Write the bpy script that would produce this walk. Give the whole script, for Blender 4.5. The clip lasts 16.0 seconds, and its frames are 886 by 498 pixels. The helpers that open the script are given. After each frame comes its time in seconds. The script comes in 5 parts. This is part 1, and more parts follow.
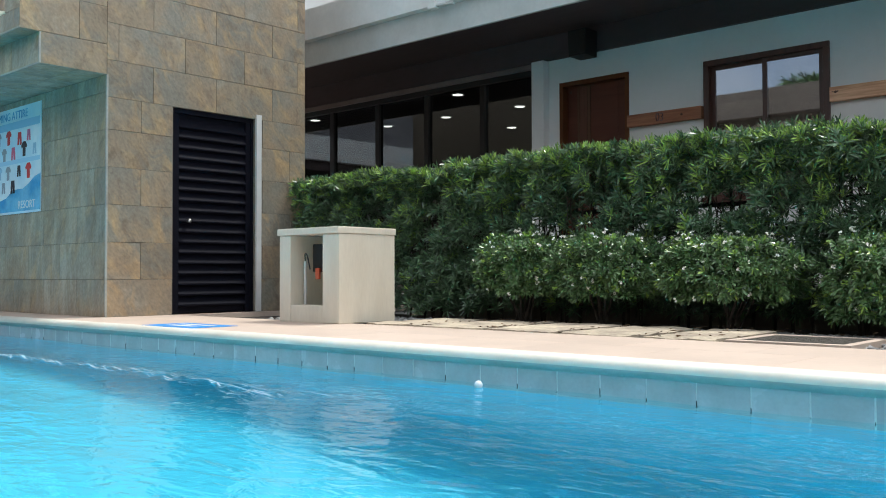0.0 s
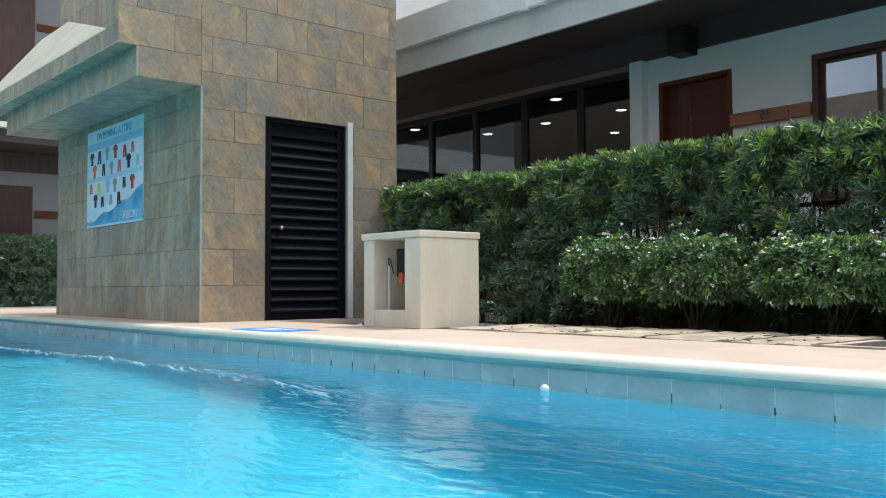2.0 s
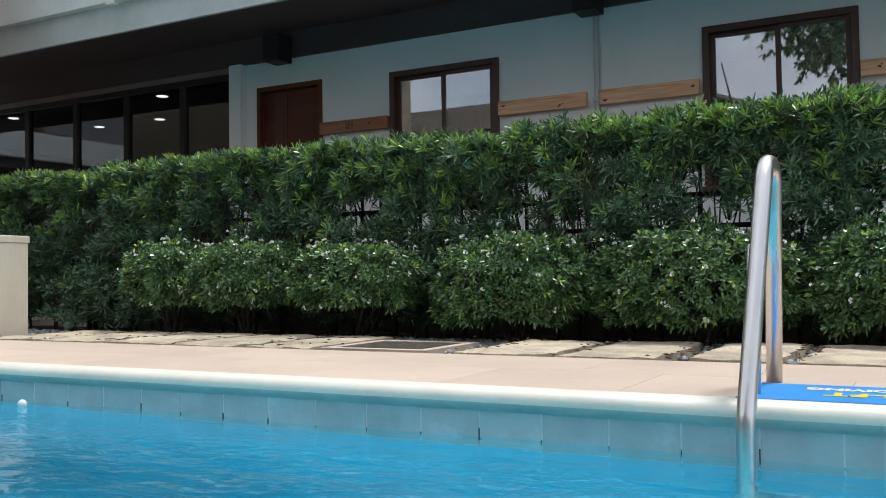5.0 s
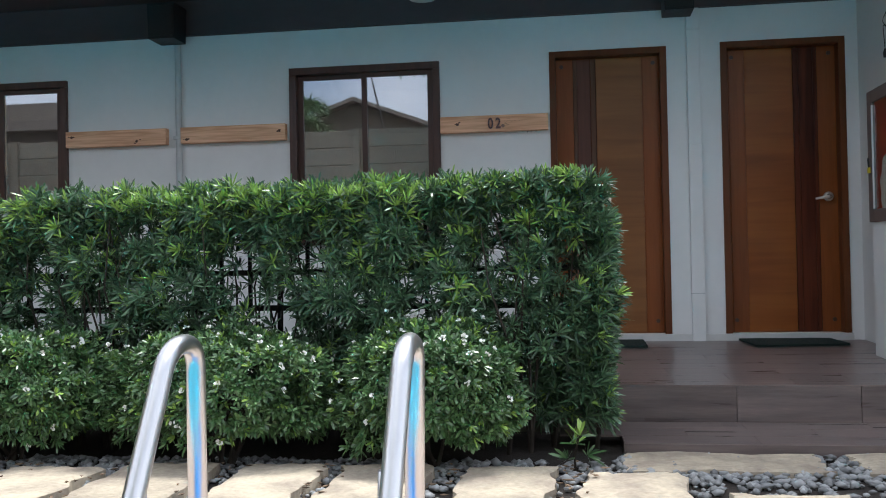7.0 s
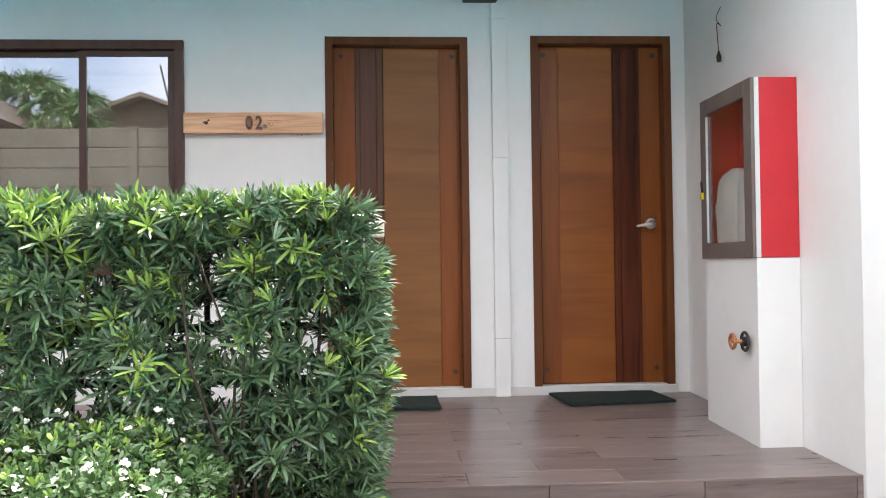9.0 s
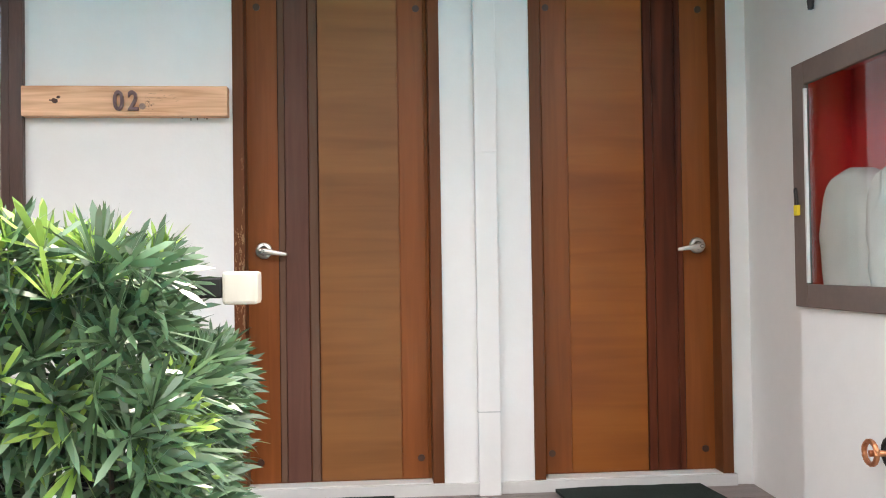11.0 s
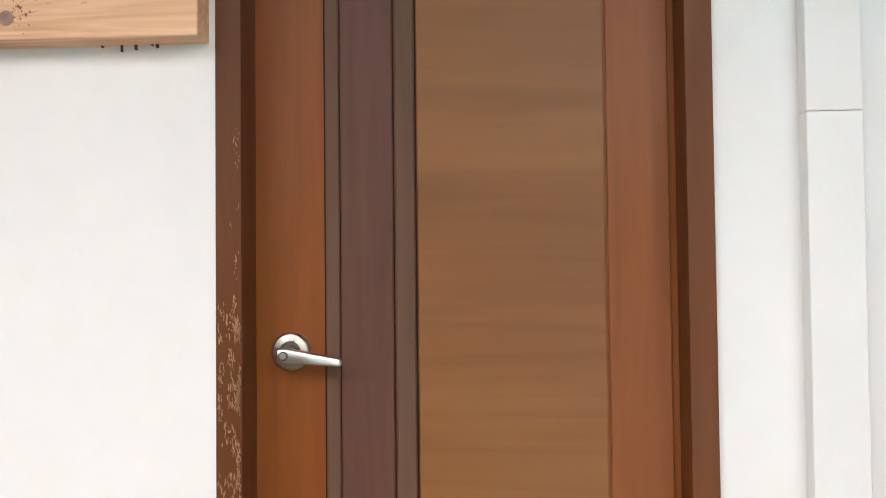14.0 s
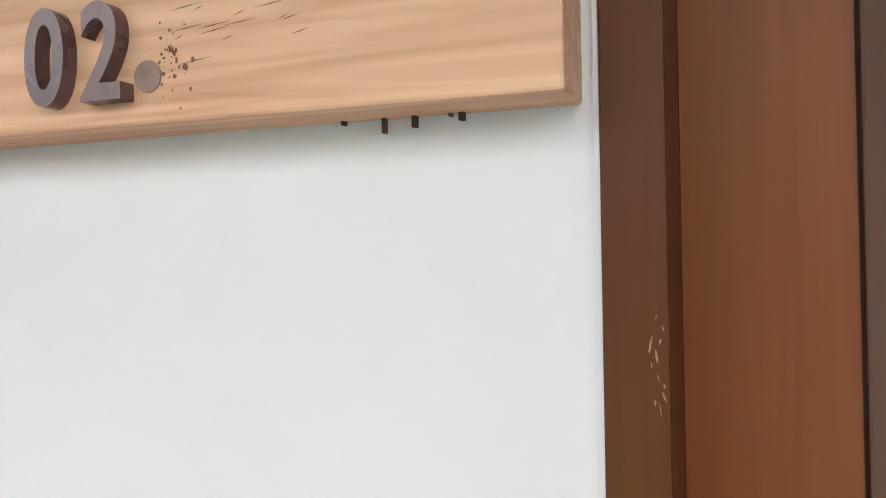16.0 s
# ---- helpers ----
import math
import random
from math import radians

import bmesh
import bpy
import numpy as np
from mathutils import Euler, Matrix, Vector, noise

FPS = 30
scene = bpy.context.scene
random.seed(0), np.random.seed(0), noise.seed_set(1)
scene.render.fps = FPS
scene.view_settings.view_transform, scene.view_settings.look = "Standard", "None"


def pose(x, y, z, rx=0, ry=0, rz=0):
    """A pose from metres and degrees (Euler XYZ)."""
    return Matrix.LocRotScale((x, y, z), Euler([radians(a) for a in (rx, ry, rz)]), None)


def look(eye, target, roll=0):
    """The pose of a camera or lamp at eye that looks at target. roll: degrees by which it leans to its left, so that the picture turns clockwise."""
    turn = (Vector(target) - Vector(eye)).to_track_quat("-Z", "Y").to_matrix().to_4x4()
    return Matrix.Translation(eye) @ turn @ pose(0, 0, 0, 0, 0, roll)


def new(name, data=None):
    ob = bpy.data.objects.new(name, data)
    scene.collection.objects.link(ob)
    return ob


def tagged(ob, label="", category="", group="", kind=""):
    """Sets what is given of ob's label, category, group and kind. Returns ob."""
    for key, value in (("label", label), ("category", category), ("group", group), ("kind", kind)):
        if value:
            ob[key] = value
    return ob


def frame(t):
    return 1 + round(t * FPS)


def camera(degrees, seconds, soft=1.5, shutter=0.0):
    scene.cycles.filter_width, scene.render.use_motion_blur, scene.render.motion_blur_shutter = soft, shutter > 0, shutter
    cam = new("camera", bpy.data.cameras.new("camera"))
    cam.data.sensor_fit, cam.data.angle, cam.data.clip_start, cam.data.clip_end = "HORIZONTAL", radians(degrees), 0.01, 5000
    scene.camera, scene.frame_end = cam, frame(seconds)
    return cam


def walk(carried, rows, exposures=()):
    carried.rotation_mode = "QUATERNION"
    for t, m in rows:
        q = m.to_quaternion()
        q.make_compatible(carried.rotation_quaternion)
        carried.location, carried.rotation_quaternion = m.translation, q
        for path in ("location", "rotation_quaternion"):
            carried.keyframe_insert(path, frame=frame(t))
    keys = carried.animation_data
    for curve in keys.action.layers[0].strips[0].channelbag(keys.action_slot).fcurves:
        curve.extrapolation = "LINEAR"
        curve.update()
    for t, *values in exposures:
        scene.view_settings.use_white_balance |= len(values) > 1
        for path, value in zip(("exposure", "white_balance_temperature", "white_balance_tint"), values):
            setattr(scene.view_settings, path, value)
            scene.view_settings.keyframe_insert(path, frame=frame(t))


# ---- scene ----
cam = camera(52.3, 16.0, soft=1.0)
PATH = [
    (0, (-1.964, -8.083, 0.329), (-3.301, -6.596, 0.386), -0.2),
    (0.5, (-2.014, -8.023, 0.329), (-3.466, -6.649, 0.399), -0.3),
    (1, (-2.019, -7.965, 0.334), (-3.517, -6.643, 0.414), -0.3),
    (1.5, (-1.977, -7.907, 0.317), (-3.491, -6.602, 0.398), -0.3),
    (2, (-1.906, -7.834, 0.272), (-3.42, -6.53, 0.358), -0.3),
    (2.5, (-1.814, -7.76, 0.249), (-3.311, -6.437, 0.336), -0.4),
    (3, (-1.723, -7.698, 0.259), (-3.168, -6.318, 0.344), -0.4),
    (3.2, (-1.699, -7.7, 0.261), (-3.107, -6.282, 0.346), -0.6),
    (5.3, (-1.159, -7.412, 0.378), (-2.025, -5.61, 0.437), -1.0),
    (5.5, (-1.115, -7.35, 0.418), (-1.924, -5.521, 0.472), -1.2),
    (6, (-0.988, -7.183, 0.532), (-1.642, -5.294, 0.583), -1.3),
    (6.5, (-0.828, -7.032, 0.682), (-1.298, -5.089, 0.721), -1.4),
    (7, (-0.722, -6.727, 0.856), (-1.001, -4.746, 0.884), -1.1),
    (7.5, (-0.689, -6.486, 0.852), (-0.811, -4.49, 0.878), -1.1),
    (8, (-0.594, -6.122, 0.797), (-0.629, -4.122, 0.817), -1.0),
    (8.5, (-0.53, -5.729, 0.809), (-0.472, -3.73, 0.843), -0.8),
    (9, (-0.513, -5.365, 1.031), (-0.382, -3.37, 1.067), -0.7),
    (9.5, (-0.46, -5.043, 1.163), (-0.303, -3.049, 1.2), -0.8),
    (10, (-0.458, -4.619, 1.165), (-0.283, -2.627, 1.199), -0.8),
    (10.2, (-0.419, -4.422, 1.158), (-0.248, -2.429, 1.197), -0.8),
    (12.5, (-0.258, -2.665, 1.388), (-0.079, -0.673, 1.416), -0.7),
    (13, (-0.228, -2.255, 1.424), (-0.048, -0.263, 1.458), -0.6),
    (13.5, (-0.297, -1.875, 1.41), (-0.215, 0.122, 1.475), -0.8),
    (14, (-0.355, -1.539, 1.404), (-0.486, 0.456, 1.465), -0.6),
    (14.5, (-0.432, -1.301, 1.491), (-0.72, 0.677, 1.517), -0.6),
    (15, (-0.616, -1.089, 1.452), (-1.053, 0.880, 1.544), -0.6),
    (15.5, (-0.683, -0.846, 1.628), (-1.347, 1.053, 1.624), -0.5),
    (16, (-0.731, -0.647, 1.698), (-1.423, 1.209, 1.741), -0.8),
]
walk(cam, [(t, look(eye, target, roll)) for t, eye, target, roll in PATH],
     exposures=[(0, 0.58, 6200, 8), (3.2, 0.55, 6200, 8), (5.3, 0.3, 6200, 9), (6.0, 0.2, 6150, 9), (6.5, 0.2, 5950, 9), (7.0, 0.84, 5900, 10), (7.5, 1.54, 6200, 15), (8.0, 1.74, 6500, 15), (8.5, 1.96, 6750, 16), (9.5, 2.24, 6750, 15), (10.2, 2.38, 6850, 14), (12.5, 2.43, 7200, 17), (13.0, 2.37, 7250, 17), (14.0, 2.6, 7150, 16), (14.5, 2.6, 7100, 15), (15.5, 2.29, 6850, 12), (16, 2.49, 6800, 14)])

# ---- light ----
sun_dir = Vector((0.16, 0.36, 0.92)).normalized()
world = bpy.data.worlds.new("world")
scene.world = world
world.use_nodes = True
wn, wl = world.node_tree.nodes, world.node_tree.links
wn.clear()
sky = wn.new("ShaderNodeTexSky")
sky.sky_type = 'NISHITA'
sky.sun_disc = False
sky.sun_elevation, sky.sun_rotation = math.asin(sun_dir.z), math.atan2(sun_dir.x, sun_dir.y)
sky.air_density, sky.dust_density, sky.ozone_density = 1.0, 3.0, 1.0
tc = wn.new("ShaderNodeTexCoord")
cl = wn.new("ShaderNodeTexNoise")
cl.inputs["Scale"].default_value, cl.inputs["Detail"].default_value = 2.2, 6
cr = wn.new("ShaderNodeValToRGB")
cr.color_ramp.elements[0].position, cr.color_ramp.elements[1].position = 0.3, 0.62
mixc = wn.new("ShaderNodeMix")
mixc.data_type = 'RGBA'
mixc.inputs["B"].default_value = (9.0, 9.0, 9.2, 1)
bgd = wn.new("ShaderNodeBackground")
bgd.inputs["Strength"].default_value = 0.11
wo = wn.new("ShaderNodeOutputWorld")
wl.new(tc.outputs["Generated"], cl.inputs["Vector"])
wl.new(cl.outputs["Fac"], cr.inputs["Fac"])
wl.new(cr.outputs["Color"], mixc.inputs["Factor"])
wl.new(sky.outputs["Color"], mixc.inputs["A"])
wl.new(mixc.outputs["Result"], bgd.inputs["Color"])
wl.new(bgd.outputs["Background"], wo.inputs["Surface"])
sun_data = bpy.data.lights.new("sun", 'SUN')
sun_data.energy, sun_data.angle, sun_data.color = 2.1, radians(9), (1.0, 0.95, 0.87)
sun = new("sun", sun_data)
sun.matrix_world = look(sun_dir * 40, (0, 0, 0))


# ---- materials ----
def mat(name, base, rough=0.6, metal=0.0, noise_scale=0.0, amount=0.15, bump=0.0, bump_scale=60.0, stretch=(1, 1, 1),
        second=None, spec=0.5, rand=0.0, island=False, detail=5, lo=0.35, hi=0.65):
    m = bpy.data.materials.new(name)
    m.use_nodes = True
    n, l = m.node_tree.nodes, m.node_tree.links
    b = n["Principled BSDF"]
    b.inputs["Roughness"].default_value, b.inputs["Metallic"].default_value = rough, metal
    b.inputs["Specular IOR Level"].default_value = spec
    b.inputs["Base Color"].default_value = (*base, 1)
    co = n.new("ShaderNodeTexCoord")
    mp = n.new("ShaderNodeMapping")
    mp.inputs["Scale"].default_value = stretch
    l.new(co.outputs["Object"], mp.inputs["Vector"])
    vec = mp.outputs["Vector"]
    out = None
    oi = None
    if rand or island:
        oi = n.new("ShaderNodeNewGeometry" if island else "ShaderNodeObjectInfo")
        rnd = oi.outputs["Random Per Island" if island else "Random"]
        off = n.new("ShaderNodeVectorMath")
        off.operation = 'ADD'
        sc = n.new("ShaderNodeMath")
        sc.operation = 'MULTIPLY'
        sc.inputs[1].default_value = 37.0
        l.new(rnd, sc.inputs[0])
        l.new(vec, off.inputs[0])
        l.new(sc.outputs[0], off.inputs[1])
        vec = off.outputs[0]
    if noise_scale:
        t = n.new("ShaderNodeTexNoise")
        t.inputs["Scale"].default_value, t.inputs["Detail"].default_value = noise_scale, detail
        l.new(vec, t.inputs["Vector"])
        r = n.new("ShaderNodeValToRGB")
        r.color_ramp.elements[0].position, r.color_ramp.elements[1].position = lo, hi
        dark = tuple(c * (1 - amount) for c in base) if second is None else second
        r.color_ramp.elements[0].color, r.color_ramp.elements[1].color = (*dark, 1), (*base, 1)
        l.new(t.outputs["Fac"], r.inputs["Fac"])
        out = r.outputs["Color"]
        fine = n.new("ShaderNodeTexNoise")
        fine.inputs["Scale"].default_value, fine.inputs["Detail"].default_value = noise_scale * 9, 3
        l.new(vec, fine.inputs["Vector"])
        fr = n.new("ShaderNodeMapRange")
        fr.inputs["To Min"].default_value, fr.inputs["To Max"].default_value = 1 - amount * 0.6, 1 + amount * 0.6
        l.new(fine.outputs["Fac"], fr.inputs["Value"])
        mx = n.new("ShaderNodeVectorMath")
        mx.operation = 'SCALE'
        l.new(out, mx.inputs[0])
        l.new(fr.outputs["Result"], mx.inputs["Scale"])
        out = mx.outputs[0]
        rr = n.new("ShaderNodeMapRange")
        rr.inputs["To Min"].default_value, rr.inputs["To Max"].default_value = max(0.02, rough - 0.08), min(1, rough + 0.08)
        l.new(t.outputs["Fac"], rr.inputs["Value"])
        l.new(rr.outputs["Result"], b.inputs["Roughness"])
    if rand:
        hsv = n.new("ShaderNodeHueSaturation")
        if out is None:
            hsv.inputs["Color"].default_value = (*base, 1)
        else:
            l.new(out, hsv.inputs["Color"])
        mr = n.new("ShaderNodeMapRange")
        mr.inputs["To Min"].default_value, mr.inputs["To Max"].default_value = 1 - rand, 1 + rand
        l.new(rnd, mr.inputs["Value"])
        l.new(mr.outputs["Result"], hsv.inputs["Value"])
        out = hsv.outputs["Color"]
    if out is not None:
        l.new(out, b.inputs["Base Color"])
    if bump:
        bt = n.new("ShaderNodeTexNoise")
        bt.inputs["Scale"].default_value, bt.inputs["Detail"].default_value = bump_scale, 6
        l.new(vec, bt.inputs["Vector"])
        bp = n.new("ShaderNodeBump")
        bp.inputs["Strength"].default_value, bp.inputs["Distance"].default_value = bump, 0.01
        l.new(bt.outputs["Fac"], bp.inputs["Height"])
        l.new(bp.outputs["Normal"], b.inputs["Normal"])
    return m


def stone_mat(name, limed):
    """Mottled slate: grey-green and brown ground, ochre brush marks running aslant; limed adds a pale film of run-down
    lime, which also paints in light off the pool.
    """
    m = bpy.data.materials.new(name)
    m.use_nodes = True
    n, l = m.node_tree.nodes, m.node_tree.links
    b = n["Principled BSDF"]
    co = n.new("ShaderNodeTexCoord")
    oi = n.new("ShaderNodeObjectInfo")

    def math_node(op, x, y):
        k = n.new("ShaderNodeMath")
        k.operation = op
        for i, v in enumerate((x, y)):
            if isinstance(v, float):
                k.inputs[i].default_value = v
            else:
                l.new(v, k.inputs[i])
        return k.outputs[0]

    def noise_node(vec, scale, detail, distort=0.0, rough=0.5):
        t = n.new("ShaderNodeTexNoise")
        t.inputs["Scale"].default_value, t.inputs["Detail"].default_value = scale, detail
        t.inputs["Distortion"].default_value, t.inputs["Roughness"].default_value = distort, rough
        l.new(vec, t.inputs["Vector"])
        return t.outputs["Fac"]

    def ranged(v, lo, hi, a0, a1):
        r = n.new("ShaderNodeMapRange")
        for key, val in (("From Min", lo), ("From Max", hi), ("To Min", a0), ("To Max", a1)):
            r.inputs[key].default_value = val
        l.new(v, r.inputs["Value"])
        return r.outputs["Result"]

    def blend(fac, c0, c1):
        x = n.new("ShaderNodeMix")
        x.data_type = 'RGBA'
        l.new(fac, x.inputs["Factor"])
        for key, c in (("A", c0), ("B", c1)):
            if isinstance(c, tuple):
                x.inputs[key].default_value = (*c, 1)
            else:
                l.new(c, x.inputs[key])
        return x.outputs["Result"]

    off = n.new("ShaderNodeVectorMath")
    off.operation = 'ADD'
    l.new(co.outputs["Object"], off.inputs[0])
    l.new(math_node('MULTIPLY', oi.outputs["Random"], 53.0), off.inputs[1])
    plain = off.outputs[0]
    mp = n.new("ShaderNodeMapping")
    mp.inputs["Rotation"].default_value = (0.95, 0.85, 0.0)
    l.new(plain, mp.inputs["Vector"])
    squeeze = n.new("ShaderNodeMapping")
    squeeze.inputs["Scale"].default_value = (1.0, 1.0, 2.4)
    l.new(mp.outputs["Vector"], squeeze.inputs["Vector"])
    slant = squeeze.outputs["Vector"]
    ground = noise_node(plain, 2.6, 5, 0.4)
    brush = noise_node(slant, 4.2, 8, 0.9, 0.62)
    gold = noise_node(slant, 2.6, 6, 0.9, 0.6)
    fine = noise_node(slant, 30.0, 5, 0.0, 0.6)
    c = blend(ranged(ground, 0.38, 0.62, 0.0, 1.0), (0.245, 0.225, 0.18), (0.33, 0.25, 0.165))
    c = blend(ranged(gold, 0.50, 0.68, 0.0, 0.75), c, (0.50, 0.34, 0.17))
    c = blend(ranged(brush, 0.52, 0.70, 0.0, 0.65), c, (0.17, 0.125, 0.085))
    c = blend(ranged(brush, 0.28, 0.42, 0.45, 0.0), c, (0.42, 0.37, 0.29))
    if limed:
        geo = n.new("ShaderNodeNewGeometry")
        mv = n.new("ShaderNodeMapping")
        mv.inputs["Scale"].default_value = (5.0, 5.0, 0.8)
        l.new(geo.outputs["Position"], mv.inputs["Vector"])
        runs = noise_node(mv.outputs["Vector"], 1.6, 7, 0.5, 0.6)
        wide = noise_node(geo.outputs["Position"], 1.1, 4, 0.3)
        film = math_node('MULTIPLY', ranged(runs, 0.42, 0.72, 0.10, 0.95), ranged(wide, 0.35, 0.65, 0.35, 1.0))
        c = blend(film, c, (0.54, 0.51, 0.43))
    tone = math_node('MULTIPLY', ranged(fine, 0.2, 0.8, 0.72, 1.3), ranged(oi.outputs["Random"], 0.0, 1.0, 0.9, 1.08))
    sc = n.new("ShaderNodeVectorMath")
    sc.operation = 'SCALE'
    l.new(c, sc.inputs[0])
    l.new(tone, sc.inputs["Scale"])
    l.new(sc.outputs[0], b.inputs["Base Color"])
    l.new(ranged(brush, 0.3, 0.7, 0.4, 0.6), b.inputs["Roughness"])
    bp = n.new("ShaderNodeBump")
    bp.inputs["Strength"].default_value, bp.inputs["Distance"].default_value = 0.6, 0.008
    l.new(brush, bp.inputs["Height"])
    l.new(bp.outputs["Normal"], b.inputs["Normal"])
    return m


M_WALL = mat("white_paint", (0.82, 0.82, 0.805), 0.6, noise_scale=1.6, amount=0.05, bump=0.05, bump_scale=60, second=(0.77, 0.78, 0.76))
M_STONE = stone_mat("slate_tile", False)
M_LIMED_LIT = stone_mat("limed_lightened_slate_tile", True)
M_GROUT = mat("grout", (0.20, 0.175, 0.14), 0.9, noise_scale=8, amount=0.2)
M_TRIM = mat("pale_edge_trim", (0.42, 0.43, 0.39), 0.5, noise_scale=6, amount=0.3)
M_CAP = mat("cream_cap", (0.9, 0.86, 0.66), 0.5, noise_scale=4, amount=0.15)
M_DECK = mat("beige_deck_tile", (0.62, 0.5, 0.41), 0.55, noise_scale=2.5, amount=0.1, bump=0.15, bump_scale=70, rand=0.035)
M_COPING = mat("pale_coping", (0.80, 0.77, 0.68), 0.5, noise_scale=3, amount=0.10, bump=0.1, second=(0.70, 0.67, 0.58))
M_NOSING = mat("shaded_stained_nosing", (0.47, 0.475, 0.435), 0.6, noise_scale=4, amount=0.2, bump=0.1, second=(0.36, 0.37, 0.335))
M_BAND = mat("waterline_tile", (0.50, 0.50, 0.51), 0.25, noise_scale=7, amount=0.14, rand=0.05, second=(0.42, 0.42, 0.43))
M_POOL = mat("pool_tile", (0.12, 0.575, 0.755), 0.4, noise_scale=1.2, amount=0.12, rand=0.0)
M_PLASTER = mat("cream_plaster", (0.72, 0.67, 0.56), 0.75, noise_scale=2.2, amount=0.12, bump=0.06, bump_scale=30, stretch=(3, 3, 0.7), second=(0.66, 0.605, 0.495))
M_BLACKDOOR = mat("black_louvre", (0.007, 0.0075, 0.014), 0.65, noise_scale=9, amount=0.25, spec=0.1)
M_WHITEFRAME = mat("white_frame", (0.66, 0.66, 0.64), 0.5, noise_scale=6, amount=0.08)
M_FRAME = mat("dark_wood_frame", (0.085, 0.036, 0.024), 0.38, noise_scale=4, amount=0.35, stretch=(6, 6, 0.6), bump=0.1)
M_SOFFIT = mat("brown_soffit", (0.092, 0.066, 0.067), 0.6, noise_scale=2, amount=0.25, stretch=(0.4, 6, 1))
M_FASCIA = mat("white_fascia", (0.82, 0.83, 0.82), 0.6, noise_scale=3, amount=0.1)
M_FASCIA2 = mat("grey_fascia", (0.58, 0.60, 0.59), 0.6, noise_scale=3, amount=0.12)
M_BLACK = mat("black_plastic", (0.015, 0.015, 0.017), 0.5, noise_scale=20, amount=0.2)
M_IRON = mat("black_iron", (0.02, 0.02, 0.02), 0.5, noise_scale=20, amount=0.2)
M_STEEL = mat("polished_steel", (0.66, 0.65, 0.64), 0.31, 1.0, noise_scale=14, amount=0.05, bump=0.03, bump_scale=25)
M_NICKEL = mat("satin_nickel", (0.66, 0.63, 0.58), 0.30, 1.0, noise_scale=30, amount=0.08)
M_MATBLUE = mat("blue_mat", (0.02, 0.28, 0.78), 0.55, noise_scale=12, amount=0.15)
M_YELLOW = mat("yellow_letter", (0.75, 0.58, 0.03), 0.6)
M_WHITE = mat("white_letter", (0.8, 0.8, 0.8), 0.6)
M_LEAF = mat("hedge_leaf", (0.135, 0.245, 0.112), 0.33, spec=0.7, noise_scale=3, amount=0.3, island=True, rand=0.4, second=(0.046, 0.096, 0.056))
M_YOUNG = mat("young_leaf", (0.34, 0.52, 0.115), 0.35, noise_scale=3, amount=0.2, island=True, rand=0.25)
M_SHRUB = mat("shrub_leaf", (0.145, 0.255, 0.10), 0.33, spec=0.8, noise_scale=3, amount=0.3, island=True, rand=0.35, second=(0.05, 0.125, 0.035))
M_PETAL = mat("white_petal", (0.8, 0.8, 0.76), 0.6, island=True, rand=0.06)
M_STEM = mat("bark", (0.05, 0.038, 0.028), 0.85, noise_scale=14, amount=0.4, bump=0.4)
M_SOIL = mat("dark_soil", (0.05, 0.04, 0.032), 0.95, noise_scale=7, amount=0.4, bump=0.6)
M_PEBBLE = mat("grey_pebble", (0.34, 0.345, 0.34), 0.65, noise_scale=9, amount=0.25, island=True, rand=0.4)
M_LITTER = mat("dry_leaf", (0.30, 0.215, 0.14), 0.85, noise_scale=20, amount=0.3, island=True, rand=0.45)
M_SLAB = mat("yellow_sandstone", (0.56, 0.48, 0.355), 0.88, noise_scale=5, amount=0.5, bump=1.0, bump_scale=26, second=(0.36, 0.30, 0.23), rand=0.12, detail=12, lo=0.38, hi=0.62)
M_PORCH = mat("wood_look_tile", (0.23, 0.18, 0.164), 0.3, noise_scale=2.0, amount=0.35, stretch=(0.8, 9, 9), second=(0.135, 0.108, 0.10), rand=0.12, bump=0.06)
M_GRATE = mat("grey_grate", (0.1, 0.09, 0.075), 0.6, noise_scale=12, amount=0.3)
M_RED = mat("red_paint", (0.6, 0.02, 0.03), 0.45, noise_scale=5, amount=0.1)
M_CABFRAME = mat("brown_grey_frame", (0.16, 0.125, 0.11), 0.5, noise_scale=6, amount=0.2)
M_CANVAS = mat("white_canvas", (0.72, 0.72, 0.7), 0.8, noise_scale=9, amount=0.15, bump=0.3, bump_scale=20)
M_BRASS = mat("brass_valve", (0.62, 0.26, 0.13), 0.35, 0.9, noise_scale=20, amount=0.2)
M_DOORMAT = mat("dark_green_doormat", (0.012, 0.035, 0.028), 0.95, noise_scale=60, amount=0.5, bump=0.8, bump_scale=300)
M_GROUND = mat("concrete_ground", (0.36, 0.35, 0.33), 0.9, noise_scale=0.6, amount=0.2, bump=0.2)
M_FENCE = mat("concrete_panel", (0.18, 0.155, 0.12), 0.85, noise_scale=2, amount=0.25, rand=0.1)
M_ROOF = mat("grey_roof", (0.17, 0.15, 0.13), 0.8, noise_scale=3, amount=0.2)
M_POSTER = mat("poster_sheet", (0.82, 0.9, 0.94), 0.35, noise_scale=2.5, amount=0.1, second=(0.52, 0.77, 0.9))
M_POSTERBLUE = mat("poster_blue", (0.03, 0.3, 0.6), 0.4, noise_scale=5, amount=0.3, second=(0.2, 0.55, 0.75))
M_LOUVRE = mat("tan_louvre", (0.55, 0.43, 0.33), 0.35, noise_scale=2, amount=0.2, stretch=(0.6, 4, 6), rand=0.08)
M_ROOM = mat("dimmed_room_wall", (0.2, 0.19, 0.18), 0.8, noise_scale=2, amount=0.15)


